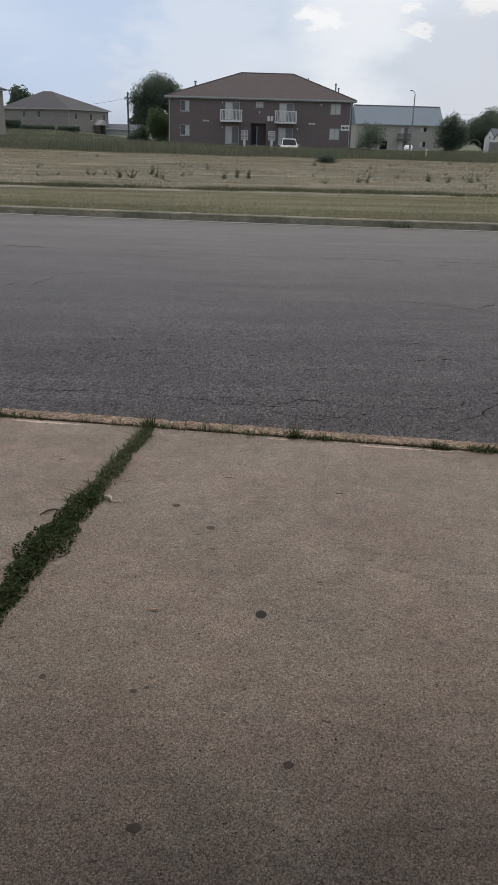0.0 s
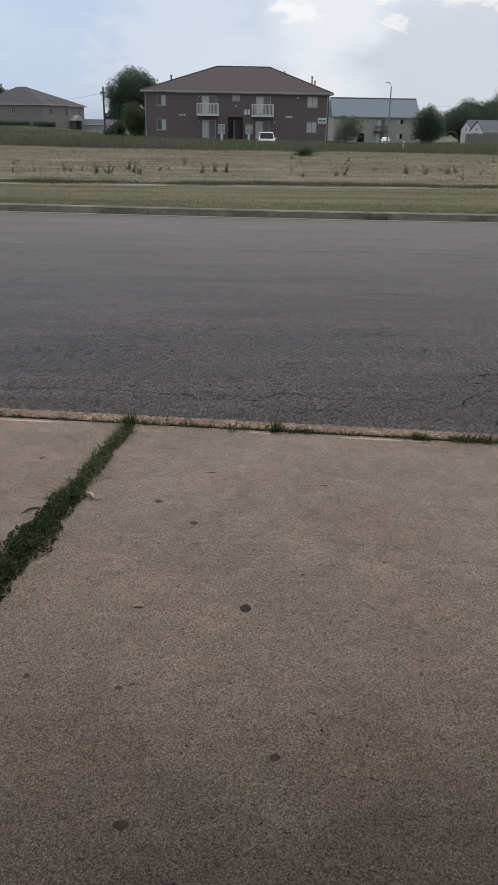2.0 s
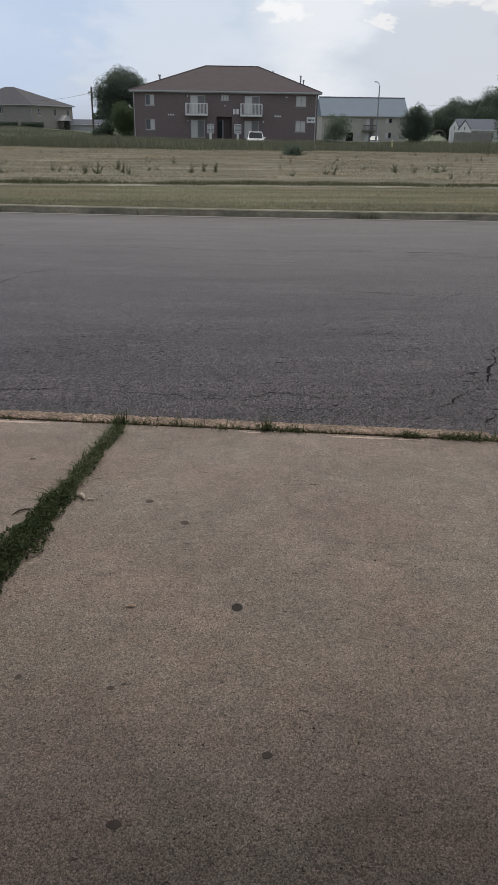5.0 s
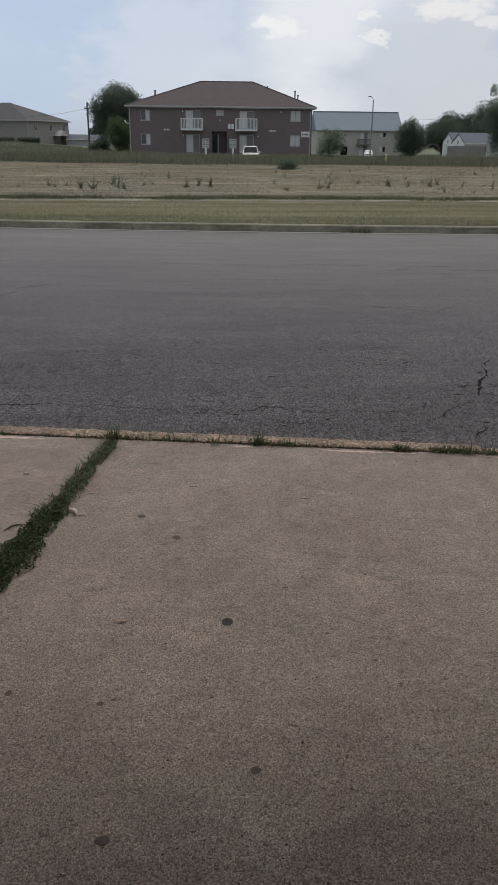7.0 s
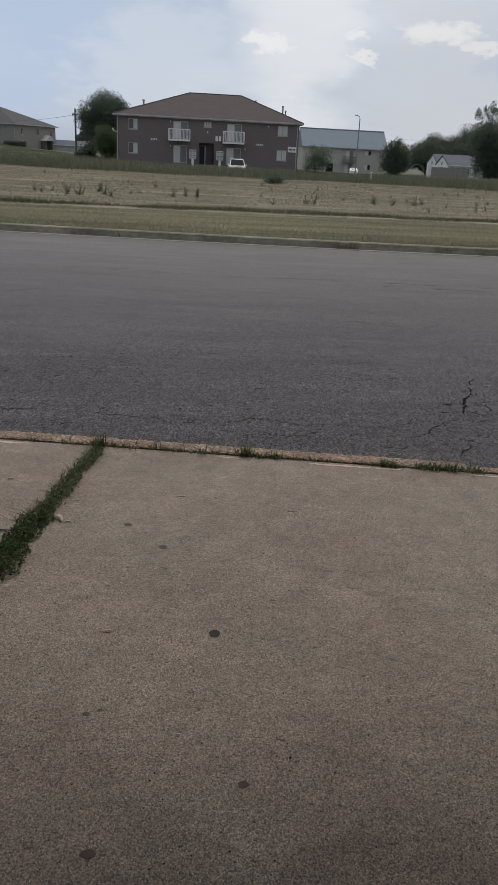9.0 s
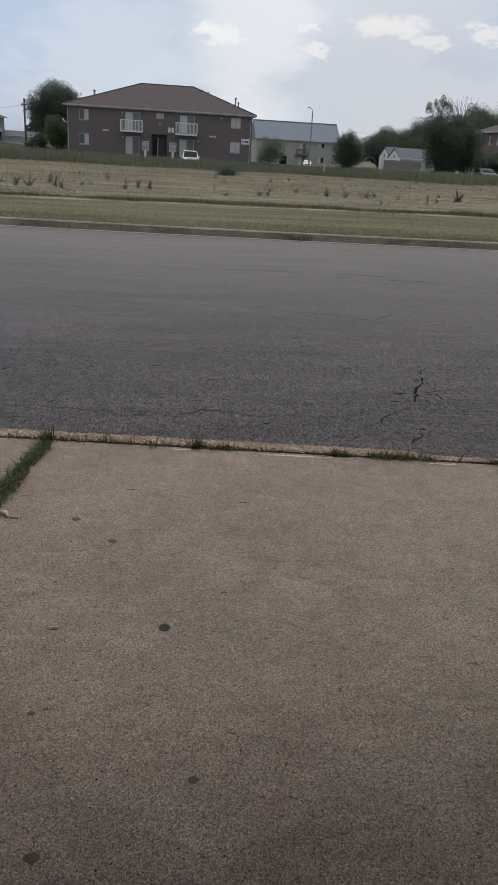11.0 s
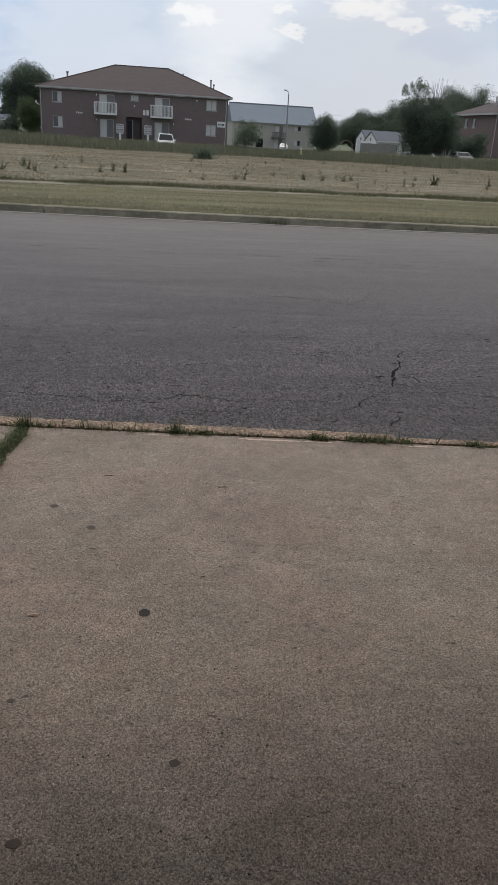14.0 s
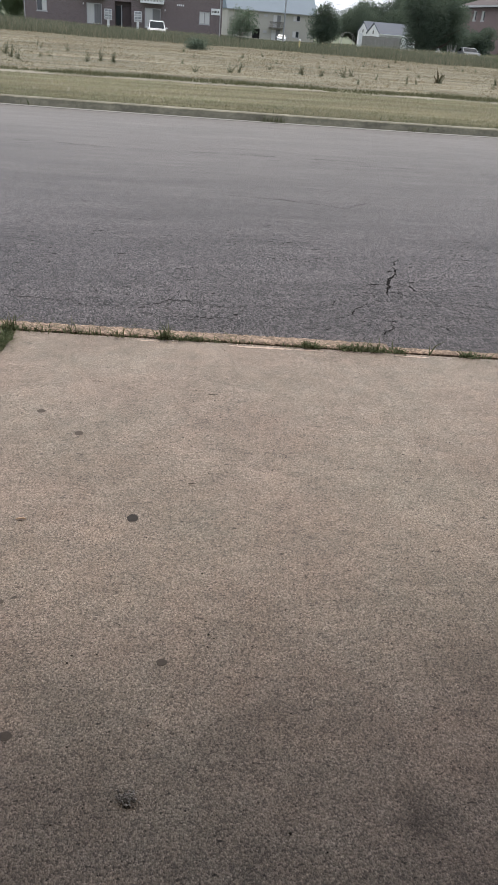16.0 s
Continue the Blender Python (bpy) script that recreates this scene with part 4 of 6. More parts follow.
    for vx, vy, vz0, vz1, r in ((-7.85, 4, 6.7, 7.8, 0.12), (7.55, 6.0, 8.0, 8.62, 0.06), (11.2, 4, 6.3, 7.95, 0.1), (11.6, 4, 6.3, 7.42, 0.09)):
        part("roof_vent", tube([(vx, vy, vz0), (vx, vy, vz1 - 0.16), (vx, vy, vz1 - 0.15), (vx, vy, vz1)], [r, r, r * 1.5, r * 1.5], 8), GREY_METAL, h, "grey metal vent pipe")
    bar_row(h, -6.6, -5.75, 2.72, 2.92, 0, 4)
    bar_row(h, 7.5, 8.45, 2.70, 2.90, 0, 4)
    for x in (1.98, 2.42):
        part("wall_box", box(x, x + 0.32, -0.15, -0.003, 2.97, 3.6, 0.02), WHITE, h, "white utility box")
    part("wall_lamp", box(8.9, 9.15, -0.2, -0.003, 5.05, 5.18, 0.03), WHITE, h)
    for x, z in ((-4.05, 4.98), (-4.05, 2.0), (5.95, 2.0), (0.85, 3.9)):
        part("wall_lamp", box(x, x + 0.1, -0.12, -0.003, z, z + 0.22, 0.02), WHITE, h)
    part("flood_lamp", tube([(X0, 0.1, 3.5), (X0 - 0.35, -0.1, 3.6), (X0 - 0.5, -0.2, 3.9)], [0.05, 0.06, 0.13], 8), WHITE, h)
    s = part("sign_board", box(11.8, 12.9, -0.06, -0.003, 2.05, 2.75), WHITE, h, "small white sign with a dark line of writing")
    bar_row(s, 11.95, 12.8, 2.3, 2.5, -0.065, 5, DARK, "writing_bar")
    return h


apartments()


def meter_stand(x, y, z):
    m = thing("mailbox_cluster", (x, y, z), "white metal cluster of mailboxes on a post by the entrance", "mailbox", "mailboxes by the entrance")
    part("post", box(-0.15, 0.15, -0.15, 0.15, 0, 0.95), WHITE, m)
    part("cabinet", box(-0.45, 0.45, -0.25, 0.25, 0.953, 2.1, 0.03), WHITE, m)
    for i in range(4):
        for j in range(2):
            part("mail_door", box(-0.41 + j * 0.43, -0.02 + j * 0.43, -0.275, -0.253, 1.0 + i * 0.27, 1.23 + i * 0.27), GREY_METAL if i % 2 else TRIM, m)


meter_stand(-1.0, 108.6, -0.35)
meter_stand(2.6, 108.6, -0.35)


def barn_flats():
    h = thing("apartment_house", (24, 190, -1.6), "cream two-storey apartment house with a pale metal gable roof", "building")
    W, D, E = 19.8, 12.0, 5.6
    holes = [(14.7, 16.3, 4.2, 5.25), (14.8, 16.3, 0.95, 2.2), (10.2, 12.0, 2.6, 5.1), (10.0, 12.0, 0, 2.3), (5.7, 7.4, 0.2, 2.1)]
    part("wall", pierced(0, W, -1, E, 0, 0.25, holes), CREAM, h)
    part("wall", box(W - 0.25, W, 0.253, D, -1, E), CREAM, h)
    part("wall", box(0, 0.25, 0.253, D, -1, E), CREAM, h)
    # the rooms' darkness is the colour of this one sheet
    part("unlit_backing", box(0.26, W - 0.26, 1.0, 1.1, -1, E - 0.01), DARK, h)
    bm = bmesh.new()
    a = [bm.verts.new(p) for p in ((-0.3, -0.4, E), (W + 0.3, -0.4, E), (W + 0.3, D / 2, 9.75), (-0.3, D / 2, 9.75), (-0.3, D + 0.4, E), (W + 0.3, D + 0.4, E))]
    for f in ((0, 1, 2, 3), (3, 2, 5, 4), (0, 3, 4), (1, 5, 2), (0, 4, 5, 1)):
        bm.faces.new([a[k] for k in f])
    bmesh.ops.recalc_face_normals(bm, faces=bm.faces)
    part("roof", bm, METAL_ROOF, h, "pale blue-grey metal roof")
    part("ridge_cap", box(-0.3, W + 0.3, D / 2 - 0.2, D / 2 + 0.2, 9.70, 9.85), GREY_METAL, h)
    part("gutter", box(-0.3, W + 0.3, -0.55, -0.42, E - 0.15, E + 0.03), GREY_METAL, h)
    part("verge", box(W + 0.303, W + 0.36, -0.4, D, E - 0.1, E + 0.02), DARK, h)
    for w in holes[:2]:
        pane_window(h, *w, 0.05, (0,))
    for d in holes[2:4]:
        patio_door(h, *d, 0.05)
    b = part("balcony", box(9.3, 12.4, -1.2, -0.003, 2.4, 2.6), WOOD_GREY, h, "dark timber balcony")
    part("rail", box(9.3, 12.4, -1.2, -1.1, 3.6, 3.75), WOOD_GREY, b)
    for k in range(14):
        part("baluster", box(9.35 + k * 0.23, 9.45 + k * 0.23, -1.18, -1.12, 2.6, 3.6), WOOD_GREY, b)
    part("wall_box", box(8.1, 8.9, -0.2, -0.003, 4.6, 5.1), TRIM, h)
    part("wall_box", box(8.1, 8.9, -0.2, -0.003, 1.4, 1.9), TRIM, h)


barn_flats()


def brick_house():
    h = thing("brick_house", (48.75, 105, 0), "red brick two-storey house with white eaves and downspout", "house", turn=-1.0)
    W, D, Z = 18.0, 15.0, 5.6
    wins = [(1.35, 3.1, 4.3, 5.35), (1.4, 3.15, 1.25, 2.5), (6.5, 8.2, 4.3, 5.35), (6.5, 8.2, 1.25, 2.5)]
    part("wall", pierced(0, W, -1, Z, 0, 0.3, wins), RED_BRICK, h)
    side = part("wall", pierced(-D, -0.303, -1, Z, 0, 0.3, [(-10.6, -9.4, 4.05, 5.25), (-7.7, -6.5, 4.05, 5.25)]), RED_BRICK, h)
    side.matrix_basis = pose(0, 0, 0, 0, 0, -90)
    for x in (-10.6, -7.7):
        pane_window(side, x, x + 1.2, 4.05, 5.25, 0.05, (0,))
    part("wall", box(W - 0.3, W, 0.303, D, -1, Z), RED_BRICK, h)
    part("wall", box(0.303, W - 0.303, D - 0.3, D, -1, Z), RED_BRICK, h)
    # two near-black sheets stand in for unlit rooms
    part("unlit_backing", box(0.9, W - 0.31, 0.9, 1.0, -1, Z - 0.01), DARK, h)
    part("unlit_backing", box(0.8, 0.9, 0.9, D - 0.31, -1, Z - 0.01), DARK, h)
    for w in wins:
        pane_window(h, *w, 0.05, (1,))
    part("roof", hip_roof(0, W, 0, D, 5.85, (7, 7.5), (W - 7, 7.5), 8.9, 0.6), SHINGLE, h, "brown shingled hip roof")
    part("fascia", box(-0.62, W + 0.62, -0.66, -0.603, 5.68, 5.87), TRIM, h)
    part("fascia", box(-0.66, -0.603, -0.60, D + 0.6, 5.62, 5.87), TRIM, h)
    part("soffit", box(-0.59, W + 0.59, -0.59, -0.004, 5.6, 5.685), TRIM, h)
    downspout(h, 0.1, 0, -0.4, 5.65)
    for x, y, z in ((1.9, 5, 8.2), (3.6, 4.2, 8.4)):
        part("roof_vent", tube([(x, y, 6.5), (x, y, z)], [0.14, 0.14], 8), TRIM, h, "pale vent pipe")


brick_house()


def tan_house():
    h = thing("tan_house", (-41.0, 185, 0.15), "tan brick two-storey house with a dark hip roof behind hedges", "house", turn=-24)
    # local x runs along the two walls from the near corner
    W, D, Z = 18.3, 15.6, 5.05
    wins = [(-8.8, -7.9, 3.3, 4.7), (-8.8, -7.9, 0.5, 1.9), (-13.0, -12.1, 3.3, 4.7), (-13.0, -12.1, 0.5, 1.9)]
    part("wall", pierced(-W, 0, -1.5, Z, 0, 0.3, wins), TAN_BRICK, h)
    side_holes = [(2.2, 3.2, 3.0, 4.4), (8.0, 9.0, 3.0, 4.5), (9.8, 12.0, -0.6, 2.0), (2.2, 3.0, 0.3, 1.8), (13.2, 14.2, 3.0, 4.4)]
    side = part("wall", pierced(0.303, D, -1.5, Z, 0, 0.3, side_holes), TAN_BRICK, h)
    side.matrix_basis = pose(0, 0, 0, 0, 0, 90)
    part("wall", box(-W, -W + 0.3, 0.303, D, -1.5, Z), TAN_BRICK, h)
    part("wall", box(-W + 0.303, -0.303, D - 0.3, D, -1.5, Z), TAN_BRICK, h)
    # dark sheets behind both walls paint the shade indoors
    part("unlit_backing", box(-W + 0.4, -0.8, 0.8, 0.9, -1.5, Z - 0.01), DARK, h)
    part("unlit_backing", box(-0.9, -0.8, 0.95, D - 0.4, -1.5, Z - 0.01), DARK, h)
    for w in wins:
        pane_window(h, *w, 0.05, ())
    for w in (side_holes[0], side_holes[1], side_holes[3], side_holes[4]):
        pane_window(side, *w, 0.05, ())
    # gabled porch on the long side
    porch = part("porch", box(9.5, 9.7, -1.4, -0.003, -1.5, 2.0), WOOD_GREY, side, "small gabled porch")
    part("porch_side", box(12.1, 12.3, -1.4, -0.003, -1.5, 2.0), WOOD_GREY, porch)
    bm = bmesh.new()
    v = [bm.verts.new(p) for p in ((9.1, -1.7, 2.0), (12.7, -1.7, 2.0), (10.9, -1.7, 3.2), (9.1, 0, 2.0), (12.7, 0, 2.0), (10.9, 0, 3.2))]
    for f in ((0, 1, 2), (3, 5, 4), (0, 2, 5, 3), (1, 4, 5, 2), (0, 3, 4, 1)):
        bm.faces.new([v[k] for k in f])
    part("porch_roof", bm, TRIM, porch)
    part("roof", hip_roof(-W, 0, 0, D, 5.2, (-12.8, 7.8), (-10.4, 7.8), 9.1, 0.5), SHINGLE_UMBER, h, "dark grey-brown hip roof")
    part("fascia", box(-W - 0.5, 0.5, -0.56, -0.503, 5.0, 5.22), TRIM, h)
    part("fascia", box(0.503, 0.56, -0.5, D + 0.5, 5.0, 5.22), TRIM, h)
    downspout(h, -0.1, 0, -1.0, 5.05)
    return h


tan_house()


def corner_house():
    h = thing("neighbour_house", (-38.0, 115, 0.0), "edge of a tan two-storey house with a dark roof", "house")
    part("wall", box(-8, 0, 0, 12, -1.5, 6.35), TAN_BRICK, h)
    part("roof", hip_roof(-8, 0, 0, 12, 6.6, (-4.2, 5), (-4.0, 7), 8.4, 0.6), SHINGLE_UMBER, h, "dark roof")
    part("fascia", box(-8.6, 0.62, -0.66, -0.603, 6.4, 6.62), TRIM, h)


corner_house()


def small_house(name, at, W, D, E, R, turn, label, paint=WHITE):
    """A white gabled house, ridge along its local x."""
    h = thing(name, at, label, "house", turn=turn)
    part("wall", pierced(0, W, -1, E, 0, 0.2, [(1.5, 2.4, 0.9, 1.9), (W - 2.6, W - 1.7, 0.9, 1.9)]), paint, h)
    # sheet coloured near-black in place of a shaded interior
    part("unlit_backing", box(0.3, W - 0.3, 0.5, 0.6, -1, E - 0.01), DARK, h)
    for x in (1.5, W - 2.6):
        pane_window(h, x, x + 0.9, 0.9, 1.9, 0.05, (0,))
    part("wall", box(0.2, W - 0.2, D - 0.2, D, -1, E), paint, h)
    for x in (0, W - 0.2):
        bm = bmesh.new()
        o = [(x, 0.203, -1), (x, D, -1), (x, D, E), (x, D / 2, R - 0.06), (x, 0.203, E)]
        a, b = [bm.verts.new(p) for p in o], [bm.verts.new((p[0] + 0.2, *p[1:])) for p in o]
        bm.faces.new(a), bm.faces.new(b[::-1])
        for k in range(5):
            bm.faces.new((a[k], b[k], b[(k + 1) % 5], a[(k + 1) % 5]))
        bmesh.ops.recalc_face_normals(bm, faces=bm.faces)
        g = part("gable_wall", bm, paint, h)
        part("gable_vent", box(x - 0.04, x - 0.003, D / 2 - 0.2, D / 2 + 0.2, E - 0.1, E + 0.3), WOOD_GREY, g)
    bm = bmesh.new()
    s = (R - E) / (D / 2)
    prof = [(-0.35, E - 0.35 * s), (D / 2, R), (D + 0.35, E - 0.35 * s), (D + 0.35, E - 0.35 * s + 0.14), (D / 2, R + 0.15), (-0.35, E - 0.35 * s + 0.14)]
    a, b = [bm.verts.new((-0.08, *p)) for p in prof], [bm.verts.new((W + 0.08, *p)) for p in prof]
    for k in range(6):
        bm.faces.new((a[k], b[k], b[(k + 1) % 6], a[(k + 1) % 6]))
    for q in (a, b):
        bm.faces.new(q[:2] + q[4:]), bm.faces.new(q[1:5])
    bmesh.ops.recalc_face_normals(bm, faces=bm.faces)
    part("roof", bm, SHINGLE_GREY, h, "grey shingled gable roof")
    part("gutter", box(-0.08, W + 0.08, -0.48, -0.37, E - 0.35 * s - 0.02, E - 0.35 * s + 0.12), WHITE, h)
    return h


small_house("garage", (34.1, 110, -1.0), 9.0, 5.6, 2.55, 3.65, 0, "white garage with a grey gable roof behind a board fence")
small_house("garage", (34.4, 116.2, -1.0), 8.0, 5.2, 2.6, 3.8, 0, "white outbuilding with a grey gable roof")
small_house("outbuilding", (-38.0, 197, 0.0), 11.5, 6.0, 1.45, 2.4, 4, "low pale outbuilding between house and trees", TRIM)


def board_fence():
    f = thing("board_fence", (29.0, 101, -0.7), "weathered grey board fence with white end posts", "fence", turn=2)
    for x in (0, 5.5):
        part("post", box(x - 0.22, x + 0.22, -0.1, 0.1, -0.2, 2.1), WHITE, f, "white post")
    part("rail", box(0.22, 5.28, 0.03, 0.09, 1.5, 1.6), FENCE_WOOD, f)
    part("rail", box(0.22, 5.28, 0.03, 0.09, 0.3, 0.4), FENCE_WOOD, f)
    rng = random.Random(4)
    for k in range(32):
        x = 0.26 + k * 0.156
        part("board", box(x, x + 0.145, -0.0, 0.025, -0.1, 1.9 + rng.uniform(-0.04, 0.04)), FENCE_WOOD, f)


board_fence()


# ---- trees and shrubs ----
def tree(name, x, y, label, height, rx, trunk, crown_from, material, n=7000, leaf=0.22, seed=1, clumps=26, ry=None, bare=0, lumpy=0.42, category="tree", top_bias=0.0, holes=0.0):
    """Trunk, limbs, and a crown of leaves gathered in clumps at the limbs' ends."""
    rng = np.random.default_rng(seed)
    z = float(land(x, y))
    t = thing(name, (x, y, z), label, category)
    ry = ry or rx
    cz, rz = (crown_from + height) / 2, (height - crown_from) / 2
    bm = tube([(0, 0, -0.2), (0.02 * height, 0, crown_from * 0.6), (-0.02 * height, 0.02 * height, cz), (0, 0, height * 0.86)], [trunk, trunk * 0.8, trunk * 0.5, trunk * 0.12], 8)
    ends = []
    for k in range(clumps):
        d = rng.normal(size=3)
        d /= np.linalg.norm(d)
        r = rng.uniform(0.45, 0.9) ** 0.6
        p = np.array([d[0] * rx * r, d[1] * ry * r, cz + d[2] * rz * r])
        p[2] += top_bias * rz * (1 - abs(d[0]))
        ends.append(p)
        s = np.array([0, 0, max(0.15 * height, min(p[2] - 0.25 * rx, height * 0.75)) * rng.uniform(0.55, 0.95)])
        m = (s + p) / 2 + rng.normal(size=3) * 0.06 * rx
        tube([tuple(s), tuple(m), tuple(p)], [trunk * 0.3, trunk * 0.2, trunk * 0.06], 5, bm)
    for k in range(bare):
        a = np.array([0.2 * rx + rng.normal() * 0.08 * rx, rng.normal() * 0.1 * rx])
        b = np.array([a[0] + rng.normal() * 0.2 * rx, a[1] * 2, height * rng.uniform(1.04, 1.27)])
        tube([(a[0], a[1], height * 0.6), ((a[0] + b[0]) / 2, b[1] / 2, height * 0.85), tuple(b)], [trunk * 0.14, trunk * 0.09, trunk * 0.04], 5, bm)
    part("trunk", bm, BARK, t)
    ends = np.array(ends)
    sizes = rng.uniform(0.6, 1.35, clumps)
    which = rng.choice(clumps, n, p=sizes ** 2 / (sizes ** 2).sum())
    off = rng.normal(size=(n, 3))
    off /= np.linalg.norm(off, axis=1)[:, None]
    off *= (rng.random(n) ** 0.45)[:, None]
    rad = lumpy * sizes[which][:, None] * np.array([rx, ry, min(rz, 1.3 * rx)])
    c = ends[which] + off * rad
    inner = rng.random(n) < 0.36
    core = off * 0.72 * np.array([rx, ry, rz]) + np.array([0, 0, cz])
    c[inner] = core[inner]
    c = c[c[:, 2] > 0.05]
    leaves("crown", c, leaf, material, t, seed)
    return t


tree("oak_tree", -15.5, 135, "dark green broad oak tree beside the apartment building", 10.2, 4.1, 0.35, 1.0, LEAF_DARK, 70000, 0.10, 3, 80, lumpy=0.31)
tree("shrub", -14.2, 126, "lighter green shrub at the building's corner", 4.7, 2.8, 0.15, 0.2, LEAF_LIGHT, 14000, 0.09, 5, 22, category="shrub")
tree("shrub", -17.4, 128, "dark green shrub under the oak", 2.6, 1.7, 0.12, 0.1, LEAF_DARK, 4000, 0.18, 6, 14, category="shrub")
tree("sapling", 9.45, 66.5, "loose grey-green sapling in the tall grass", 2.7, 1.3, 0.06, 0.15, LEAF_MID, 4200, 0.06, 8, 22, lumpy=0.36, category="shrub", top_bias=0.1)
tree("small_tree", 16.7, 68.5, "small dense dark green tree in the tall grass", 3.25, 1.4, 0.1, 0.2, LEAF_DARK, 16000, 0.055, 9, 60, category="tree", top_bias=0.12, lumpy=0.3)
tree("large_shrub", 34.1, 91, "large dark green overgrown shrub with bare twigs on top", 7.2, 3.8, 0.3, 0.2, LEAF_DARK, 60000, 0.085, 12, 90, bare=26, ry=3.5, lumpy=0.27, category="shrub")
tree("young_poplar", 32.7, 91.5, "sparse green poplar rising from the shrub", 9.3, 2.3, 0.16, 3.0, LEAF_MID, 3600, 0.09, 13, 30, lumpy=0.2)
tree("shrub", 41.5, 95, "rounded dark green shrub beside the brick house", 3.3, 2.1, 0.12, 0.1, LEAF_DARK, 9000, 0.11, 14, 18, category="shrub")
tree("shrub", 37.8, 94, "dark green shrub beside parked cars", 3.4, 1.8, 0.12, 0.1, LEAF_DARK, 8000, 0.11, 15, 16, category="shrub")
for k, (x, y, hgt, r) in enumerate(((52.5, 186, 7.6, 5.2), (57.5, 192, 9.4, 5.5), (47.8, 200, 5.8, 4.0), (64.5, 190, 11.6, 5.5), (71.5, 180, 14.6, 5.6), (79.5, 184, 15.6, 6.0), (88, 178, 15.6, 6.0), (97, 184, 14.6, 6.5), (106, 180, 14.4, 6.5), (66, 168, 11.2, 5.0), (60, 172, 10.0, 5.0))):
    tree("background_tree", x, y, "tall dark green tree in the row behind the houses", hgt, r, 0.35, 1.2, LEAF_DARK, 42000, 0.13, 30 + k, 80, lumpy=0.31)
tree("pine_tree", 95.5, 170, "dark pine tree above the brick house", 16.5, 3.2, 0.3, 7.0, LEAF_DARK, 12000, 0.2, 61, 16, lumpy=0.5)
tree("background_tree", -61, 220, "dark tree top behind the tan house", 10.6, 3.6, 0.3, 2.0, LEAF_DARK, 3500, 0.32, 62, 16)
tree("background_tree", -30.5, 225, "dark tree behind the low outbuilding", 6.4, 3.0, 0.3, 1.0, LEAF_DARK, 3000, 0.32, 63, 14)


def hedge(x0, x1, y, h, seed):
    rng = np.random.default_rng(seed)
    z = float(land((x0 + x1) / 2, y))
    t = thing("hedge", ((x0 + x1) / 2, y, z), "clipped dark green hedge before the tan house", "hedge", "hedges before the tan house")
    w = (x1 - x0) / 2
    bm = bmesh.new()
    for k in range(6):
        xx = -w * 0.85 + k * w * 0.34
        tube([(xx, 0, -0.1), (xx + 0.1, 0.1, h * 0.5), (xx - 0.1, 0, h * 0.85)], [0.06, 0.05, 0.02], 5, bm)
    part("stems", bm, BARK, t)
    n = 3500
    c = np.stack([rng.uniform(-w, w, n), rng.normal(size=n) * 0.5, h * rng.random(n) ** 0.6 * (0.94 + 0.08 * np.sin(rng.uniform(-w, w, n) * 2))], 1)
    leaves("foliage", c, 0.16, LEAF_DARK, t, seed)


hedge(-56.5, -51.0, 181.5, 1.9, 71)
hedge(-50.5, -43.5, 180.5, 0.9, 72)
hedge(-42.5, -38.0, 181, 1.0, 73)

# ---- poles and wires ----
def street_lamp():
    z = float(land(24, 125))
    p = thing("street_lamp", (24.2, 125, z), "slim grey street lamp with a short arm", "street lamp")
    top = 7.9 - z
    part("pole", tube([(0, 0, -0.3), (0, 0, top * 0.5), (-0.02, 0, top - 0.5)], [0.13, 0.11, 0.075], 10), GREY_METAL, p)
    part("arm", tube([(-0.02, 0, top - 0.55), (-0.12, 0, top - 0.2), (-0.45, -0.2, top - 0.02)], [0.06, 0.05, 0.045], 8), GREY_METAL, p)
    part("lamp_head", box(-0.85, -0.4, -0.32, -0.1, top - 0.07, top + 0.06, 0.03), GREY_METAL, p)


street_lamp()


def utility_pole(x, y, top, label):
    z = float(land(x, y))
    p = thing("utility_pole", (x, y, z), label, "utility pole", "utility poles")
    part("pole", tube([(0, 0, -0.3), (0, 0, top - z)], [0.17, 0.12], 8), WOOD_GREY, p)
    part("cross_arm", box(-0.5, 0.5, -0.08, 0.08, top - z - 1.0, top - z - 0.85), WOOD_GREY, p)
    for k in (-0.42, 0.0, 0.42):
        part("insulator", tube([(k, 0, top - z - 0.85), (k, 0, top - z - 0.65)], [0.05, 0.06], 6), TRIM, p)


utility_pole(-20.4, 136, 7.1, "weathered wooden utility pole beside the oak")
utility_pole(99, 205, 10.5, "weathered wooden utility pole behind the trees")


def wire(a, b, sag):
    w = thing("power_line", a, "thin dark overhead power line", "cable", "overhead power lines")
    d = Vector(b) - Vector(a)
    pts = [tuple(d * k / 12 + Vector((0, 0, -sag * 4 * (k / 12) * (1 - k / 12)))) for k in range(13)]
    part("cable", tube(pts, [0.022] * 13, 4), RUBBER, w)


wire((42, 200, 6.9), (99, 205, 9.7), 1.0)
wire((42, 200, 5.0), (99, 205, 8.7), 1.3)
wire((-20.4, 136, 6.2), (-62, 240, 8.5), 1.2)
wire((-20.4, 136, 6.0), (-11.3, 122, 5.3), 0.3)


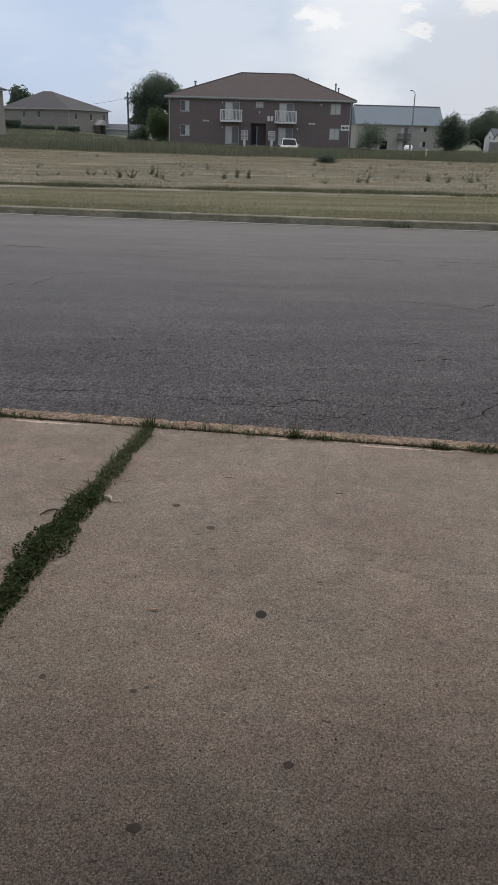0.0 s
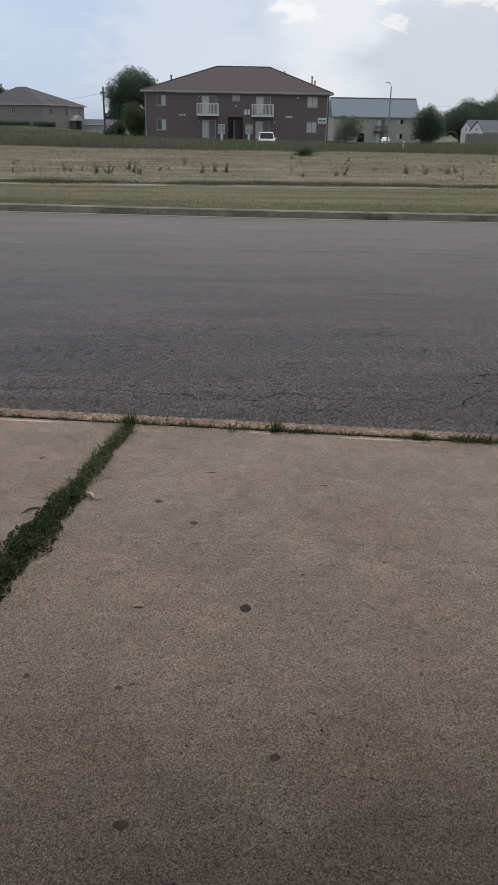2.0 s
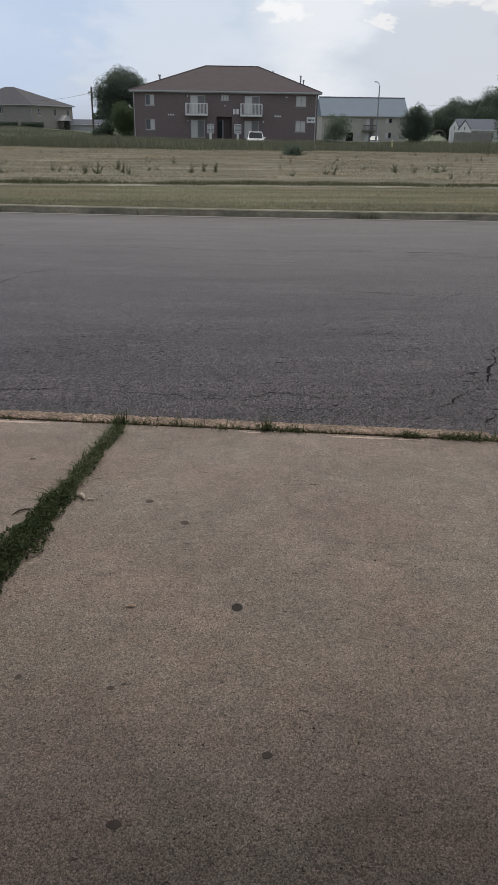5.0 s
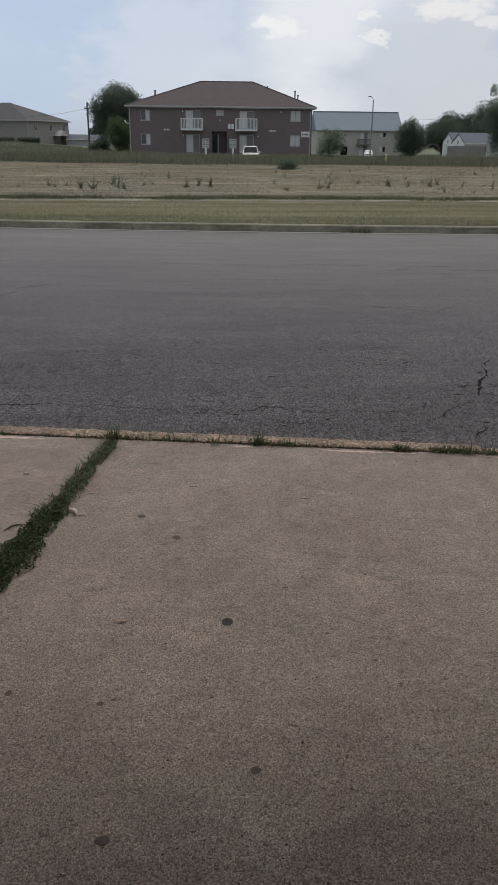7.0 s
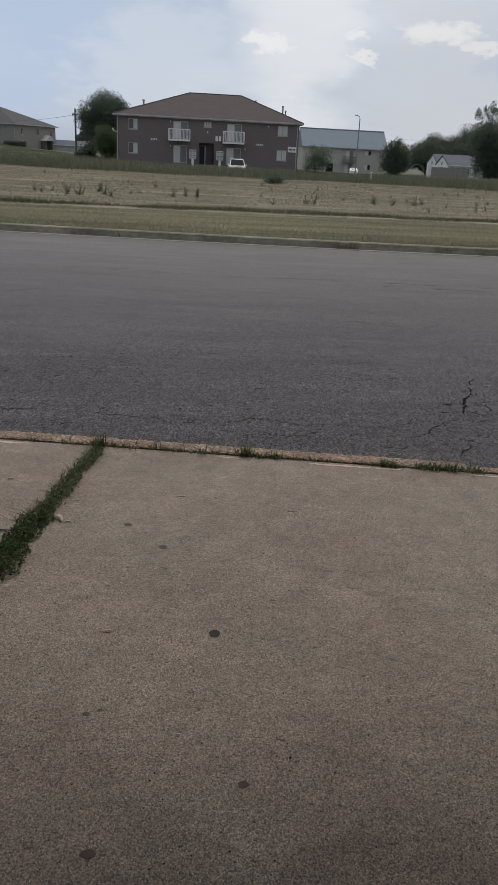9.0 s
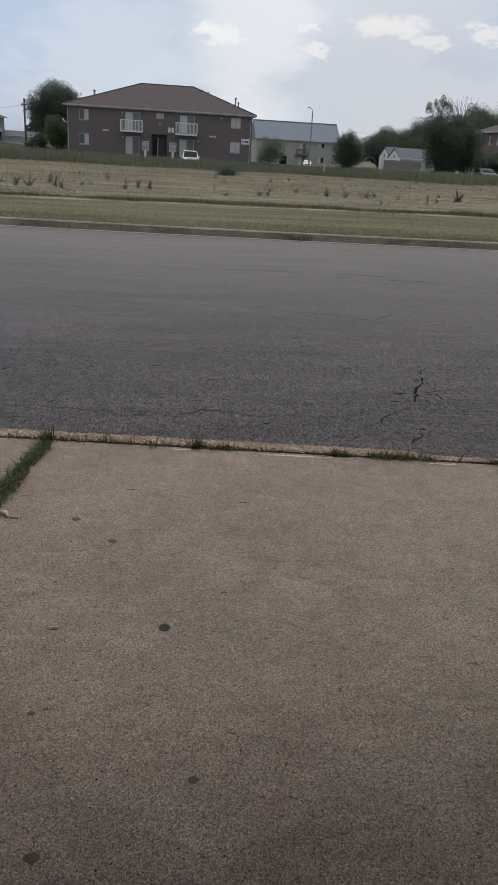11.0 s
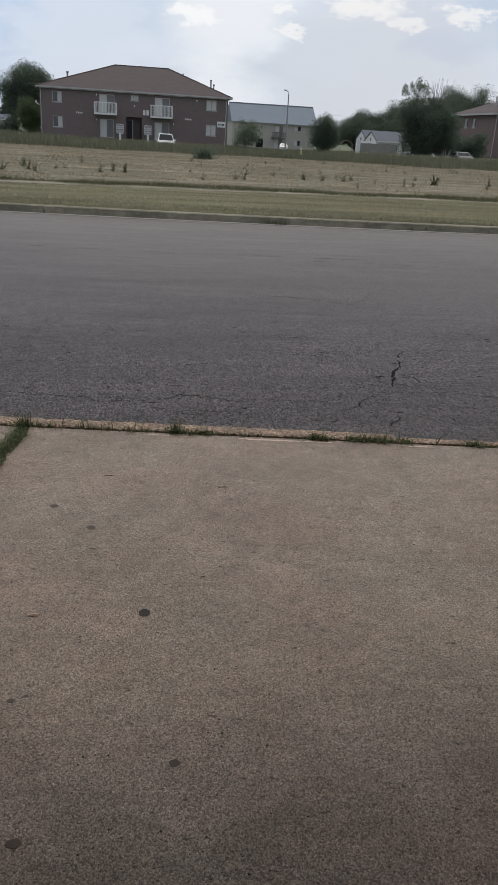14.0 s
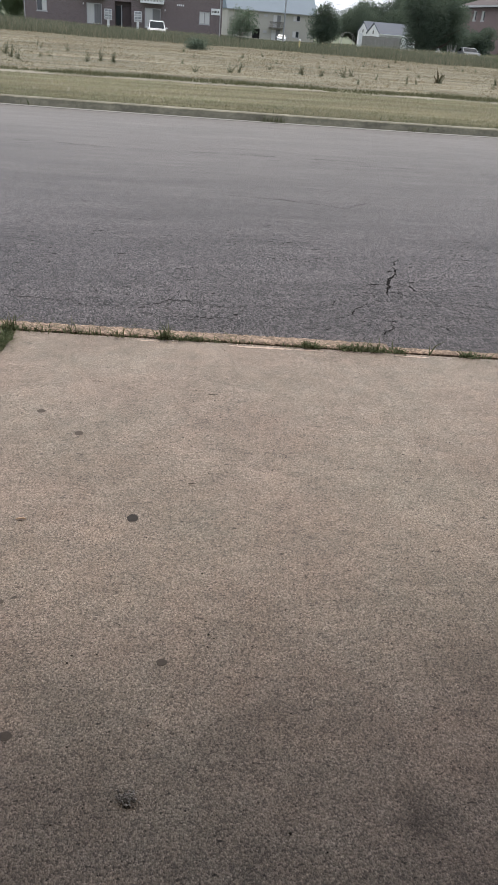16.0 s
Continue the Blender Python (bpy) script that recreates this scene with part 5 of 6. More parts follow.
def dead_shrub(x, y):
    z = float(land(x, y))
    d = thing("dead_shrub", (x, y, z), "bleached dead shrub standing in the tall grass", "shrub")
    rng = random.Random(8)
    bm = bmesh.new()
    for k in range(16):
        a, b = rng.gauss(0, 0.28), rng.gauss(0, 0.2)
        tube([(a * 0.2, b * 0.2, -0.1), (a * 0.7, b * 0.7, rng.uniform(0.5, 0.9)), (a * 1.3, b, rng.uniform(1.0, 1.65))], [0.05, 0.035, 0.012], 5, bm)
    part("twigs", bm, PALE_TWIG, d)


dead_shrub(34.6, 85.5)


def garden_arch(x, y):
    z = float(land(x, y))
    g = thing("garden_arch", (x, y, z), "pale metal garden arch beside the board fence", "garden arch")
    for s in (-0.4, 0.4):
        pts = [(-0.8, s, -0.1), (-0.8, s, 1.4)] + [(-0.8 * math.cos(k * math.pi / 8), s, 1.4 + 0.7 * math.sin(k * math.pi / 8)) for k in range(1, 8)] + [(0.8, s, 1.4), (0.8, s, -0.1)]
        part("hoop", tube(pts, [0.025] * len(pts), 6), PALE_TWIG, g)
    for k in range(1, 8):
        xx, zz = -0.8 * math.cos(k * math.pi / 8), 1.4 + 0.7 * math.sin(k * math.pi / 8)
        part("rung", tube([(xx, -0.4, zz), (xx, 0.4, zz)], [0.015, 0.015], 5), PALE_TWIG, g)


garden_arch(28.2, 104)


def marker_post(x, y):
    z = float(land(x, y))
    m = thing("marker_post", (x, y, z), "short faded yellow marker post in the tall grass", "post")
    part("post", tube([(0, 0, -0.1), (0, 0, 0.62)], [0.07, 0.065], 10), YELLOW_PAINT, m)
    part("cap", tube([(0, 0, 0.62), (0, 0, 0.66), (0, 0, 0.7)], [0.08, 0.085, 0.03], 10), WHITE, m, "white cap")


marker_post(12.5, 58.5)


# ---- parked cars ----
def car(x, y, turn, label, paint, length=4.5, width=1.8, height=1.6, boxy=0.0):
    z = float(land(x, y))
    c = thing("car", (x, y, z), label, "car", "parked cars", turn=turn)
    L, W, H = length / 2, width / 2, height
    # side outline, front towards -y
    prof = [(-L, 0.35), (-L, 0.75), (-L + 0.15, 0.88), (-L + 1.05, 1.0), (-L + 1.75, H - 0.06), (-L + 2.2, H), (L - 1.0, H), (L - 0.35, H * 0.72 + 0.25 * boxy), (L - 0.05, 0.95), (L, 0.5), (L - 0.1, 0.3), (-L + 0.1, 0.28)]
    bm = bmesh.new()
    cols = []
    for s, k in ((-1, 0.93), (-1, 1.0), (1, 1.0), (1, 0.93)):
        ring = []
        for py, pz in prof:
            tuck = 1 - 0.22 * max(0, (pz - 0.95) / (H - 0.95))
            ring.append(bm.verts.new((s * W * k * tuck, py * (1 if k < 1 else 0.985), pz * (1 if k < 1 else 0.99))))
        cols.append(ring)
    # order from left to right: outer left, inner left, inner right, outer right
    cols = [cols[1], cols[0], cols[3], cols[2]]
    for a, b in zip(cols, cols[1:]):
        for k in range(len(prof)):
            bm.faces.new((a[k], a[(k + 1) % len(prof)], b[(k + 1) % len(prof)], b[k]))
    bm.faces.new(cols[0]), bm.faces.new(cols[-1])
    bmesh.ops.recalc_face_normals(bm, faces=bm.faces)
    body = part("body", bm, paint, c, smooth=False)
    g = 0.012

    def sheet(name, pts, material, label=""):
        b2 = bmesh.new()
        vs = [b2.verts.new(p) for p in pts]
        b2.faces.new(vs)
        bmesh.ops.solidify(b2, geom=b2.faces[:], thickness=0.015)
        return part(name, b2, material, c, label)

    ya, za, yb, zb = -L + 1.08, 1.02, -L + 1.72, H - 0.08
    sheet("windscreen", [(-W * 0.86, ya - 0.03, za + g), (W * 0.86, ya - 0.03, za + g), (W * 0.74, yb - 0.03, zb + g), (-W * 0.74, yb - 0.03, zb + g)], GLASS, "dark windscreen")
    for s in (-1, 1):
        xa, xb = s * (W * 0.97 + g), s * (W * 0.85 + g)
        sheet("side_window", [(xa, ya + 0.25, 1.02), (xa, L - 0.55, 1.02), (xb, L - 0.95, H - 0.12), (xb, yb + 0.2, H - 0.12)], GLASS)
        part("headlight", box(*sorted((s * W * 0.55, s * W * 0.9)), -L - 0.03, -L + 0.1, 0.68, 0.84, 0.02), LAMP_GLASS, c)
        part("mirror", box(*sorted((s * W * 1.0, s * (W + 0.2))), ya + 0.1, ya + 0.22, 1.02, 1.17, 0.03), paint, c)
        for wy in (-L + 0.8, L - 0.85):
            wh = part("wheel", tube([(s * (W - 0.2), wy, 0.32), (s * (W + 0.012), wy, 0.32)], [0.32, 0.32], 14), RUBBER, c, "black tyre")
            part("rim", tube([(s * (W + 0.0), wy, 0.32), (s * (W + 0.025), wy, 0.32)], [0.2, 0.19], 10), GREY_METAL, wh)
    part("grille", box(-W * 0.5, W * 0.5, -L - 0.02, -L + 0.05, 0.62, 0.78), DARK, c)
    part("bumper", box(-W * 0.97, W * 0.97, -L - 0.06, -L + 0.15, 0.35, 0.58, 0.04), paint, c)
    sheet("rear_window", [(-W * 0.75, L - 0.32, H * 0.72), (W * 0.75, L - 0.32, H * 0.72), (W * 0.7, L - 0.9, H - 0.1), (-W * 0.7, L - 0.9, H - 0.1)], GLASS)
    return c


car(4.25, 94, 0, "white compact van parked nose-on before the apartments", CAR_WHITE, 4.5, 1.85, 1.72, 0.6)
car(34.1, 178, -12, "small white car parked by the cream flats", CAR_WHITE, 4.3, 1.75, 1.5)
car(36.7, 86, -8, "grey hatchback parked beside the shrubs", CAR_SILVER, 3.7, 1.7, 1.4)
car(46.6, 88, 40, "white car parked before the brick house", CAR_WHITE, 4.3, 1.75, 1.5)


# ---- grasses across the street ----
def scatter(n, x0, x1, y0, y1, seed, keep=None):
    rng = np.random.default_rng(seed)
    x, y = rng.uniform(x0, x1, n), rng.uniform(y0, y1, n)
    if keep is not None:
        k = keep(x, y, rng.random(n))
        x, y = x[k], y[k]
    return x, y


def patchy(x, y, r):
    p = 0.5 + 0.5 * np.sin(x * 0.9 + 2.1 * np.sin(y * 0.7)) * np.sin(y * 1.7 + 1.3 * np.sin(x * 0.33))
    return r < 0.25 + 0.75 * p


x, y = scatter(200000, -10, 15, 14.6, 20.9, 1)
k = (y > far_kerb(x) + 0.13) & (y < walk_line(x) + 0.25 + 0.16 * np.sin(x * 2.1) * np.sin(x * 0.7) + 0.1 * np.sin(x * 5.3 + 1))
tagged(blades("verge_grass", np.stack([x, y, land(x, y)], 1)[k], 0.026, 0.011, LAWN_BLADES, 1.9, 1, 2), "short dry yellow-green verge grass", "grass", kind="stuff")
x, y = scatter(20000, -10, 15, 14.6, 17.4, 3, lambda x, y, r: (y > far_kerb(x) + 0.15) & (r < 1.2 - (y - far_kerb(x)) / 1.6))
tagged(blades("verge_edge_grass", np.stack([x, y, land(x, y)], 1), 0.042, 0.011, LUSH, 1.6, 1, 4), "greener grass hanging over the kerb", "grass", kind="stuff")
x, y = scatter(60000, -14, 20, 20.5, 23.6, 5, lambda x, y, r: (y > walk_line(x) + 0.55 + 0.15 * np.sin(x * 1.7)) & (y < walk_line(x) + 1.7 + 0.2 * np.sin(x * 0.8)))
tagged(blades("bank_grass", np.stack([x, y, land(x, y)], 1), 0.07 + 0.03 * np.sin(x * 0.9) * np.sin(x * 2.3), 0.014, LUSH, 1.5, 1, 6), "uncut green grass along the pavement's far edge", "grass", kind="stuff")
x, y = scatter(420000, -26, 36, 21.6, 60, 7, patchy)
k = np.abs(x - y * 0.14) < 6 + y * 0.42
tagged(blades("field_grass", np.stack([x, y, land(x, y)], 1)[k], 0.032, 0.02, STUBBLE, 2.6, 1, 8), "mown dry field grass in tan and dull green", "grass", kind="stuff")


def edge(x):
    return 51.8 + 0.2 * np.maximum(0, -x) + 1.0 * np.sin(x * 0.23) + 0.6 * np.sin(x * 0.9)


x, y = scatter(230000, -38, 58, 49, 80, 9, lambda x, y, r: (y > edge(x)) & (r < 1.2 - (y - 52) / 30))
hgt = (0.60 - 0.2 * soft(-14, 4, x) + 0.1 * soft(18, 28, x)) * (0.45 + 0.55 * soft(0, 3.5, y - edge(x))) + 0.10 * np.sin(x * 0.35 + 1) * np.sin(x * 0.11) + 0.08 * np.sin(x * 1.3) * np.sin(y * 0.9)
pts = np.stack([x, y, land(x, y)], 1)
tagged(blades("tall_grass", pts, np.clip(hgt, 0.2, 1.0), 0.022, TALL, 0.9, 2, 10, var=0.35), "tall unmown grey-green grass along the field's end", "grass", kind="stuff")
x, y = scatter(9000, -38, 58, 56, 74, 11, lambda x, y, r: r < 0.25 + 0.75 * soft(8, 26, x))
p = np.stack([x, y, land(x, y) + np.random.default_rng(12).uniform(0.35, 0.62, len(x))], 1)
tagged(leaves("grass_heads", p, 0.04, SEEDHEAD, None, 13), "pale seed heads over the tall grass", "grass", kind="stuff")
x, y = scatter(150000, -60, 70, 76, 180, 14)
tagged(blades("rough_grass", np.stack([x, y, land(x, y)], 1), 0.2, 0.09, TALL, 0.9, 1, 15), "rough grass round the houses", "grass", kind="stuff")


def weed(seed, h, spread, stalks, material, label, leafy_part=0.6):
    """A stalky field weed: bare thin stems that spring from one crown, small leaves on them, and a leafy base."""
    rng = np.random.default_rng(seed)
    w = thing("field_weed", (0, 0, 0), label, "weed", "weeds in the field")
    bm = tube([(0, 0, -0.03), (0, 0, 0.02)], [0.03, 0.02], 5)
    pts = []
    for s in range(stalks):
        bx, by = rng.normal(size=2) * spread * 0.15
        tx, ty = bx + rng.normal() * spread * 0.75, by + rng.normal() * spread * 0.4
        hh = h * rng.uniform(0.5, 1.0)
        tube([(0, 0, 0), (bx * 0.6 + tx * 0.4, by * 0.6 + ty * 0.4, hh * 0.5), (tx, ty, hh)], [0.009, 0.007, 0.004], 3, bm)
        for q in np.linspace(0.1, 1, 22):
            k = 0.05 * h * (1.15 - q) * leafy_part
            pts.append((bx + (tx - bx) * q + rng.normal() * k, by + (ty - by) * q + rng.normal() * k, hh * q))
    for s in range(150):
        pts.append((rng.normal() * spread * 0.4, rng.normal() * spread * 0.25, abs(rng.normal()) * h * 0.13))
    part("stems", bm, material, w)
    leaves("foliage", np.array(pts), 0.026, material, w, seed)
    return w


def place_weeds():
    tall = [(-5.4, 26.6), (-4.15, 25.3), (-3.8, 25.4), (-3.45, 27.7), (-2.8, 25.3), (-3.1, 26.2), (-0.5, 27.4), (-0.1, 27.2), (-0.9, 26.6), (3.8, 26.5), (3.5, 26.3), (6.15, 28.0), (7.65, 28.2), (8.2, 29.2), (11.5, 29.1), (14.2, 30.3), (-1.8, 32.5)]
    low = [(-2.1, 28.0), (2.3, 25.3), (6.8, 27.9), (7.25, 24.9), (8.8, 28.1), (9.5, 26.9), (9.9, 27.1), (11.7, 31.9), (6.5, 34.6), (5.5, 37.5), (7.0, 41.1), (8.6, 41.4), (11.4, 38.6), (12.1, 39.1), (12.9, 39.4), (17.4, 41.8), (11.1, 45.4), (12.4, 44.1), (15.7, 46.8), (18.6, 42.3), (13.1, 28.1), (5.3, 29.5), (-6.7, 25.2), (-8.2, 43.1), (-9.3, 43.1), (3.0, 39.0)]
    rng = random.Random(21)
    spots = [(x, y, 0.52 * rng.uniform(0.85, 1.1)) for x, y in tall] + [(x, y, rng.uniform(0.24, 0.36)) for x, y in low]
    while len(spots) < 100:
        yy = 24.5 + 25 * rng.random() ** 0.8
        spots.append((rng.uniform(-6 - yy * 0.26, 5 + yy * 0.5), yy, rng.choice((0.16, 0.2, 0.24, 0.28))))
    kinds = [weed(80 + k, 0.72, 0.34, 6 + 2 * k, WEED, "stalky dark green weed standing in the mown field") for k in range(4)]
    for i, (xx, yy, s) in enumerate(spots):
        m = pose(xx, yy, float(land(xx, yy)), 0, 0, rng.uniform(0, 360)) @ Matrix.Diagonal((s * rng.uniform(0.9, 1.3), s, s, 1))
        if i < 4:
            kinds[i].matrix_world = m
        else:
            copy_thing(kinds[i % 4], pose(0, 0, 0)).matrix_world = m
    d = weed(95, 0.42, 0.15, 8, DOCK, "rusty brown dock plant in the mown field", 0.9)
    d.name = "dock_plant"
    d.matrix_world = pose(11.5, 29.3, float(land(11.5, 29.3)))
    rng2 = np.random.default_rng(96)
    c = rng2.normal(size=(1500, 3)) * (0.27, 0.25, 0.15) + (0, 0, 0.24)
    b = leaves("low_bush", c[c[:, 2] > 0.01], 0.045, LEAF_DARK, None, 97)
    b.matrix_world = pose(4.1, 44.4, float(land(4.1, 44.4)))
    tagged(b, "low green bush alone in the mown field", "bush")


place_weeds()


def kerb_weeds():
    for xx, n in ((2.75, 45), (-4.0, 16), (5.4, 14), (-1.6, 8)):
        yy = float(far_kerb(xx)) - 0.05
        rng = np.random.default_rng(int(abs(xx) * 10))
        pts = np.stack([xx + rng.normal(size=n) * 0.14, yy + rng.normal(size=n) * 0.03, np.full(n, -0.03)], 1)
        tagged(blades("kerb_weed", pts, 0.10, 0.014, GRASS_TUFT, 1.0, 2, n), "green weed growing at the far kerb's foot", "weed", "weeds at the far kerb")


kerb_weeds()


# ---- weeds in the driveway joint and along the near kerb ----
def joint_weeds():
    rng = np.random.default_rng(31)
    t = thing("joint_weeds", (0, 0, 0), "dense dark green weeds filling the joint between the slabs", "weeds", kind="stuff")
    n = 19000
    yy = 1.0 + 2.94 * rng.random(n) ** 0.85
    half = np.interp(yy, [1.0, 2.0, 2.2, 2.4, 2.5, 2.6, 2.72, 2.85, 3.0, 3.17, 3.36, 3.57, 3.8, 3.93], [0.03, 0.036, 0.04, 0.046, 0.066, 0.078, 0.078, 0.066, 0.056, 0.045, 0.034, 0.03, 0.028, 0.024])
    half = half * (1 + 0.16 * np.sin(yy * 17) + 0.14 * np.sin(yy * 41 + 1))
    u = np.clip(rng.normal(size=n) * 0.6, -1.2, 1.2)
    xx = np.array([joint(v) for v in yy]) + 0.011 + u * half * 0.93
    tall = np.interp(half, [0.02, 0.09], [0.012, 0.042]) * np.clip(1.25 - 0.55 * np.abs(u), 0.25, 1.2)
    c = np.stack([xx, yy, 0.002 + tall * rng.random(n) ** 0.7], 1)
    soft_edge = yy + rng.normal(size=n) * 0.1
    far, mid = soft_edge > 3.1, (soft_edge <= 3.1) & (soft_edge > 2.42)
    leaves("foliage", c[mid], 0.0082, JOINT_WEED, t, 33)
    leaves("foliage", c[far & (rng.random(n) < 0.4)], 0.0085, JOINT_LIGHT, t, 35)
    leaves("foliage", c[~far & ~mid & (rng.random(n) < 0.5)], 0.008, JOINT_WEED, t, 36)
    for y0, y1, m, wide, high, material, seed in ((1.2, 2.5, 420, 0.5, 0.03, PALE_WEED, 34), (2.4, 3.1, 140, 0.8, 0.022, JOINT_LIGHT, 37), (3.05, 3.95, 1000, 0.7, 0.03, JOINT_LIGHT, 38)):
        ys = rng.uniform(y0, y1, m)
        hw = np.interp(ys, [1.2, 2.4, 2.65, 3.0, 3.36, 3.93], [0.03, 0.045, 0.07, 0.05, 0.032, 0.024])
        xs = np.array([joint(v) for v in ys]) + rng.normal(size=m) * hw * wide
        blades("grass_blades", np.stack([xs, ys, np.full(m, -0.003)], 1), high, 0.0075, material, 2.4, 2, seed, t)


joint_weeds()


def near_tufts():
    tufts = [(-0.57, 40, 0.075), (-0.47, 22, 0.04), (-0.38, 16, 0.05), (-0.24, 22, 0.055), (-0.14, 16, 0.05), (-0.02, 14, 0.06), (0.07, 12, 0.045), (0.235, 36, 0.07), (0.34, 34, 0.035), (0.42, 26, 0.03), (0.5, 14, 0.03), (0.62, 12, 0.045), (0.9, 14, 0.025), (0.99, 50, 0.035), (1.04, 40, 0.03), (1.2, 34, 0.035), (1.27, 42, 0.04), (1.36, 34, 0.04), (1.48, 20, 0.035), (1.85, 22, 0.035), (1.95, 14, 0.03), (2.2, 28, 0.045), (2.45, 20, 0.04), (-0.75, 18, 0.035), (-0.95, 16, 0.03), (-1.2, 20, 0.03), (-1.33, 26, 0.04), (-1.5, 20, 0.04), (2.7, 16, 0.04)]
    for i, (xx, n, h) in enumerate(tufts):
        n, h = int(n * 1.3), h * 1.0
        rng = np.random.default_rng(200 + i)
        yy = slab_end(xx) + 0.012
        px = xx + rng.normal(size=n) * 0.02
        pts = np.stack([px, slab_end(px) + 0.012 + rng.normal(size=n) * 0.012, np.full(n, -0.01)], 1)
        tagged(blades("weed_tuft", pts, h, 0.0065, GRASS_TUFT, 1.7, 2, 300 + i), "small green grass tuft in the joint along the kerb", "weed", "tufts along the near kerb")
    v = blades("weed_tuft", np.array([[1.655, slab_end(1.655) + 0.012, -0.01], [1.66, slab_end(1.66) + 0.014, -0.01]]), 0.1, 0.008, GRASS_TUFT, 0.9, 2, 333, var=0.1)
    tagged(v, "two long grass blades standing in the kerb joint", "weed", "tufts along the near kerb")
    rng = np.random.default_rng(222)
    n = 1400
    px = rng.uniform(-1.9, 3.2, n)
    keep = rng.random(n) < 0.35 + 0.4 * np.sin(px * 5) * np.sin(px * 2.3 + 1)
    px = px[keep]
    c = np.stack([px, slab_end(px) + 0.012 + rng.normal(size=len(px)) * 0.012, rng.uniform(-0.01, 0.016, len(px))], 1)
    tagged(leaves("kerb_moss", c, 0.007, JOINT_WEED, None, 41), "low moss and clover in the joint along the kerb", "moss", kind="stuff")


near_tufts()


def kerb_plant(x, wide, n, seed):
    """A low leafy plant that spills out of the kerb joint."""
    rng = np.random.default_rng(seed)
    t = thing("kerb_plant", (x, slab_end(x) + 0.012, 0.0), "low leafy weed spilling from the kerb joint", "weed", "leafy weeds along the near kerb")
    c = rng.normal(size=(n, 3)) * (wide * 0.45, 0.016, 0.012)
    c[:, 1] -= 0.13 * c[:, 0]
    c[:, 2] = np.abs(c[:, 2]) + 0.002
    leaves("foliage", c, 0.0085, JOINT_LIGHT, t, seed)
    bm = bmesh.new()
    for k in range(7):
        u = wide * rng.uniform(-0.7, 0.7)
        tube([(0, 0, -0.01), (u * 0.5, -0.065 * u, 0.012), (u, -0.13 * u + rng.normal() * 0.008, 0.006)], [0.0016, 0.0013, 0.0008], 4, bm)
    part("stems", bm, JOINT_LIGHT, t)


for k, (x, wide, n) in enumerate(((-1.42, 0.06, 130), (-0.56, 0.05, 120), (0.24, 0.06, 120), (0.4, 0.07, 90), (1.02, 0.06, 140), (1.24, 0.08, 150), (1.38, 0.07, 130), (1.5, 0.05, 60), (1.88, 0.06, 90), (2.22, 0.05, 80))):
    kerb_plant(x, wide, n, 400 + k)


# ---- small things on the driveway ----
def dark_spot(x, y, rx, ry, seed, faint):
    rng = random.Random(seed)
    bm = bmesh.new()
    top, low = [], []
    n = 18
    for k in range(n):
        a = 2 * math.pi * k / n
        r = 1 + rng.uniform(-0.10, 0.10)
        low.append(bm.verts.new((rx * r * math.cos(a), ry * r * math.sin(a), 0)))
        top.append(bm.verts.new((rx * r * 0.86 * math.cos(a), ry * r * 0.86 * math.sin(a), 0.0007)))
    for k in range(n):
        bm.faces.new((low[k], low[(k + 1) % n], top[(k + 1) % n], top[k]))
    bm.faces.new(top)
    ob = link_mesh("gum_spot", bm, faint)
    ob.matrix_world = pose(x, y, 0.0005)
    return tagged(ob, "flattened dark round spot on the concrete", "spot", "dark spots on the driveway")


for i, (x, y, rx, ry, worn) in enumerate(((0.04, 2.24, 0.020, 0.022, SPOT), (-0.163, 2.851, 0.017, 0.018, SPOT_FAINT), (-0.327, 3.05, 0.019, 0.016, SPOT_FAINT), (0.104, 1.566, 0.0145, 0.013, SPOT_FAINT), (-0.273, 1.36, 0.018, 0.014, SPOT_FAINT), (-0.343, 1.838, 0.010, 0.009, SPOT_FAINT), (-0.626, 1.894, 0.010, 0.012, SPOT_FAINT))):
    dark_spot(x, y, rx, ry, 50 + i, worn)


def edge_spall(x, half, deep, seed):
    """A shallow flaked strip along the end of a slab."""
    rng = random.Random(seed)
    n = 24
    near, far = [], []
    bm = bmesh.new()
    for k in range(n + 1):
        u = -1 + 2 * k / n
        w = deep * (1 - u * u) ** 0.5 * rng.uniform(0.35, 1.0)
        y = slab_end(x + u * half) - slab_end(x)
        far.append(bm.verts.new((u * half, y + 0.002 + w * 0.25, 0)))
        near.append(bm.verts.new((u * half, y - 0.002 - w, 0.0006)))
    for k in range(n):
        bm.faces.new((near[k], near[k + 1], far[k + 1], far[k]))
    ob = link_mesh("spall", bm, SPALL)
    ob.matrix_world = pose(x, slab_end(x) - 0.03, 0.0008)
    return tagged(ob, "pale pink flaked strip at the concrete slab's end", "spall", "flaked strips at the slab ends")


for i, (x, half, deep) in enumerate(((0.74, 0.17, 0.022), (1.0, 0.08, 0.012), (-1.15, 0.2, 0.024), (1.55, 0.09, 0.012), (0.15, 0.06, 0.01))):
    edge_spall(x, half, deep, 70 + i)


def sliver(name, x, y, turn, length, width, material, label, category, bow=0.1, tilt=0.0):
    bm = tube([(-length / 2, 0, width * 0.5), (-length * 0.15, bow * length, width * 0.8), (length * 0.2, bow * length * 0.8, width * 0.9), (length / 2, 0, width * 0.45)], [width * 0.3, width * 0.5, width * 0.5, width * 0.2], 6)
    ob = link_mesh(name, bm, material)
    ob.matrix_world = pose(x, y, 0.0005, 0, 0, turn)
    return tagged(ob, label, category)


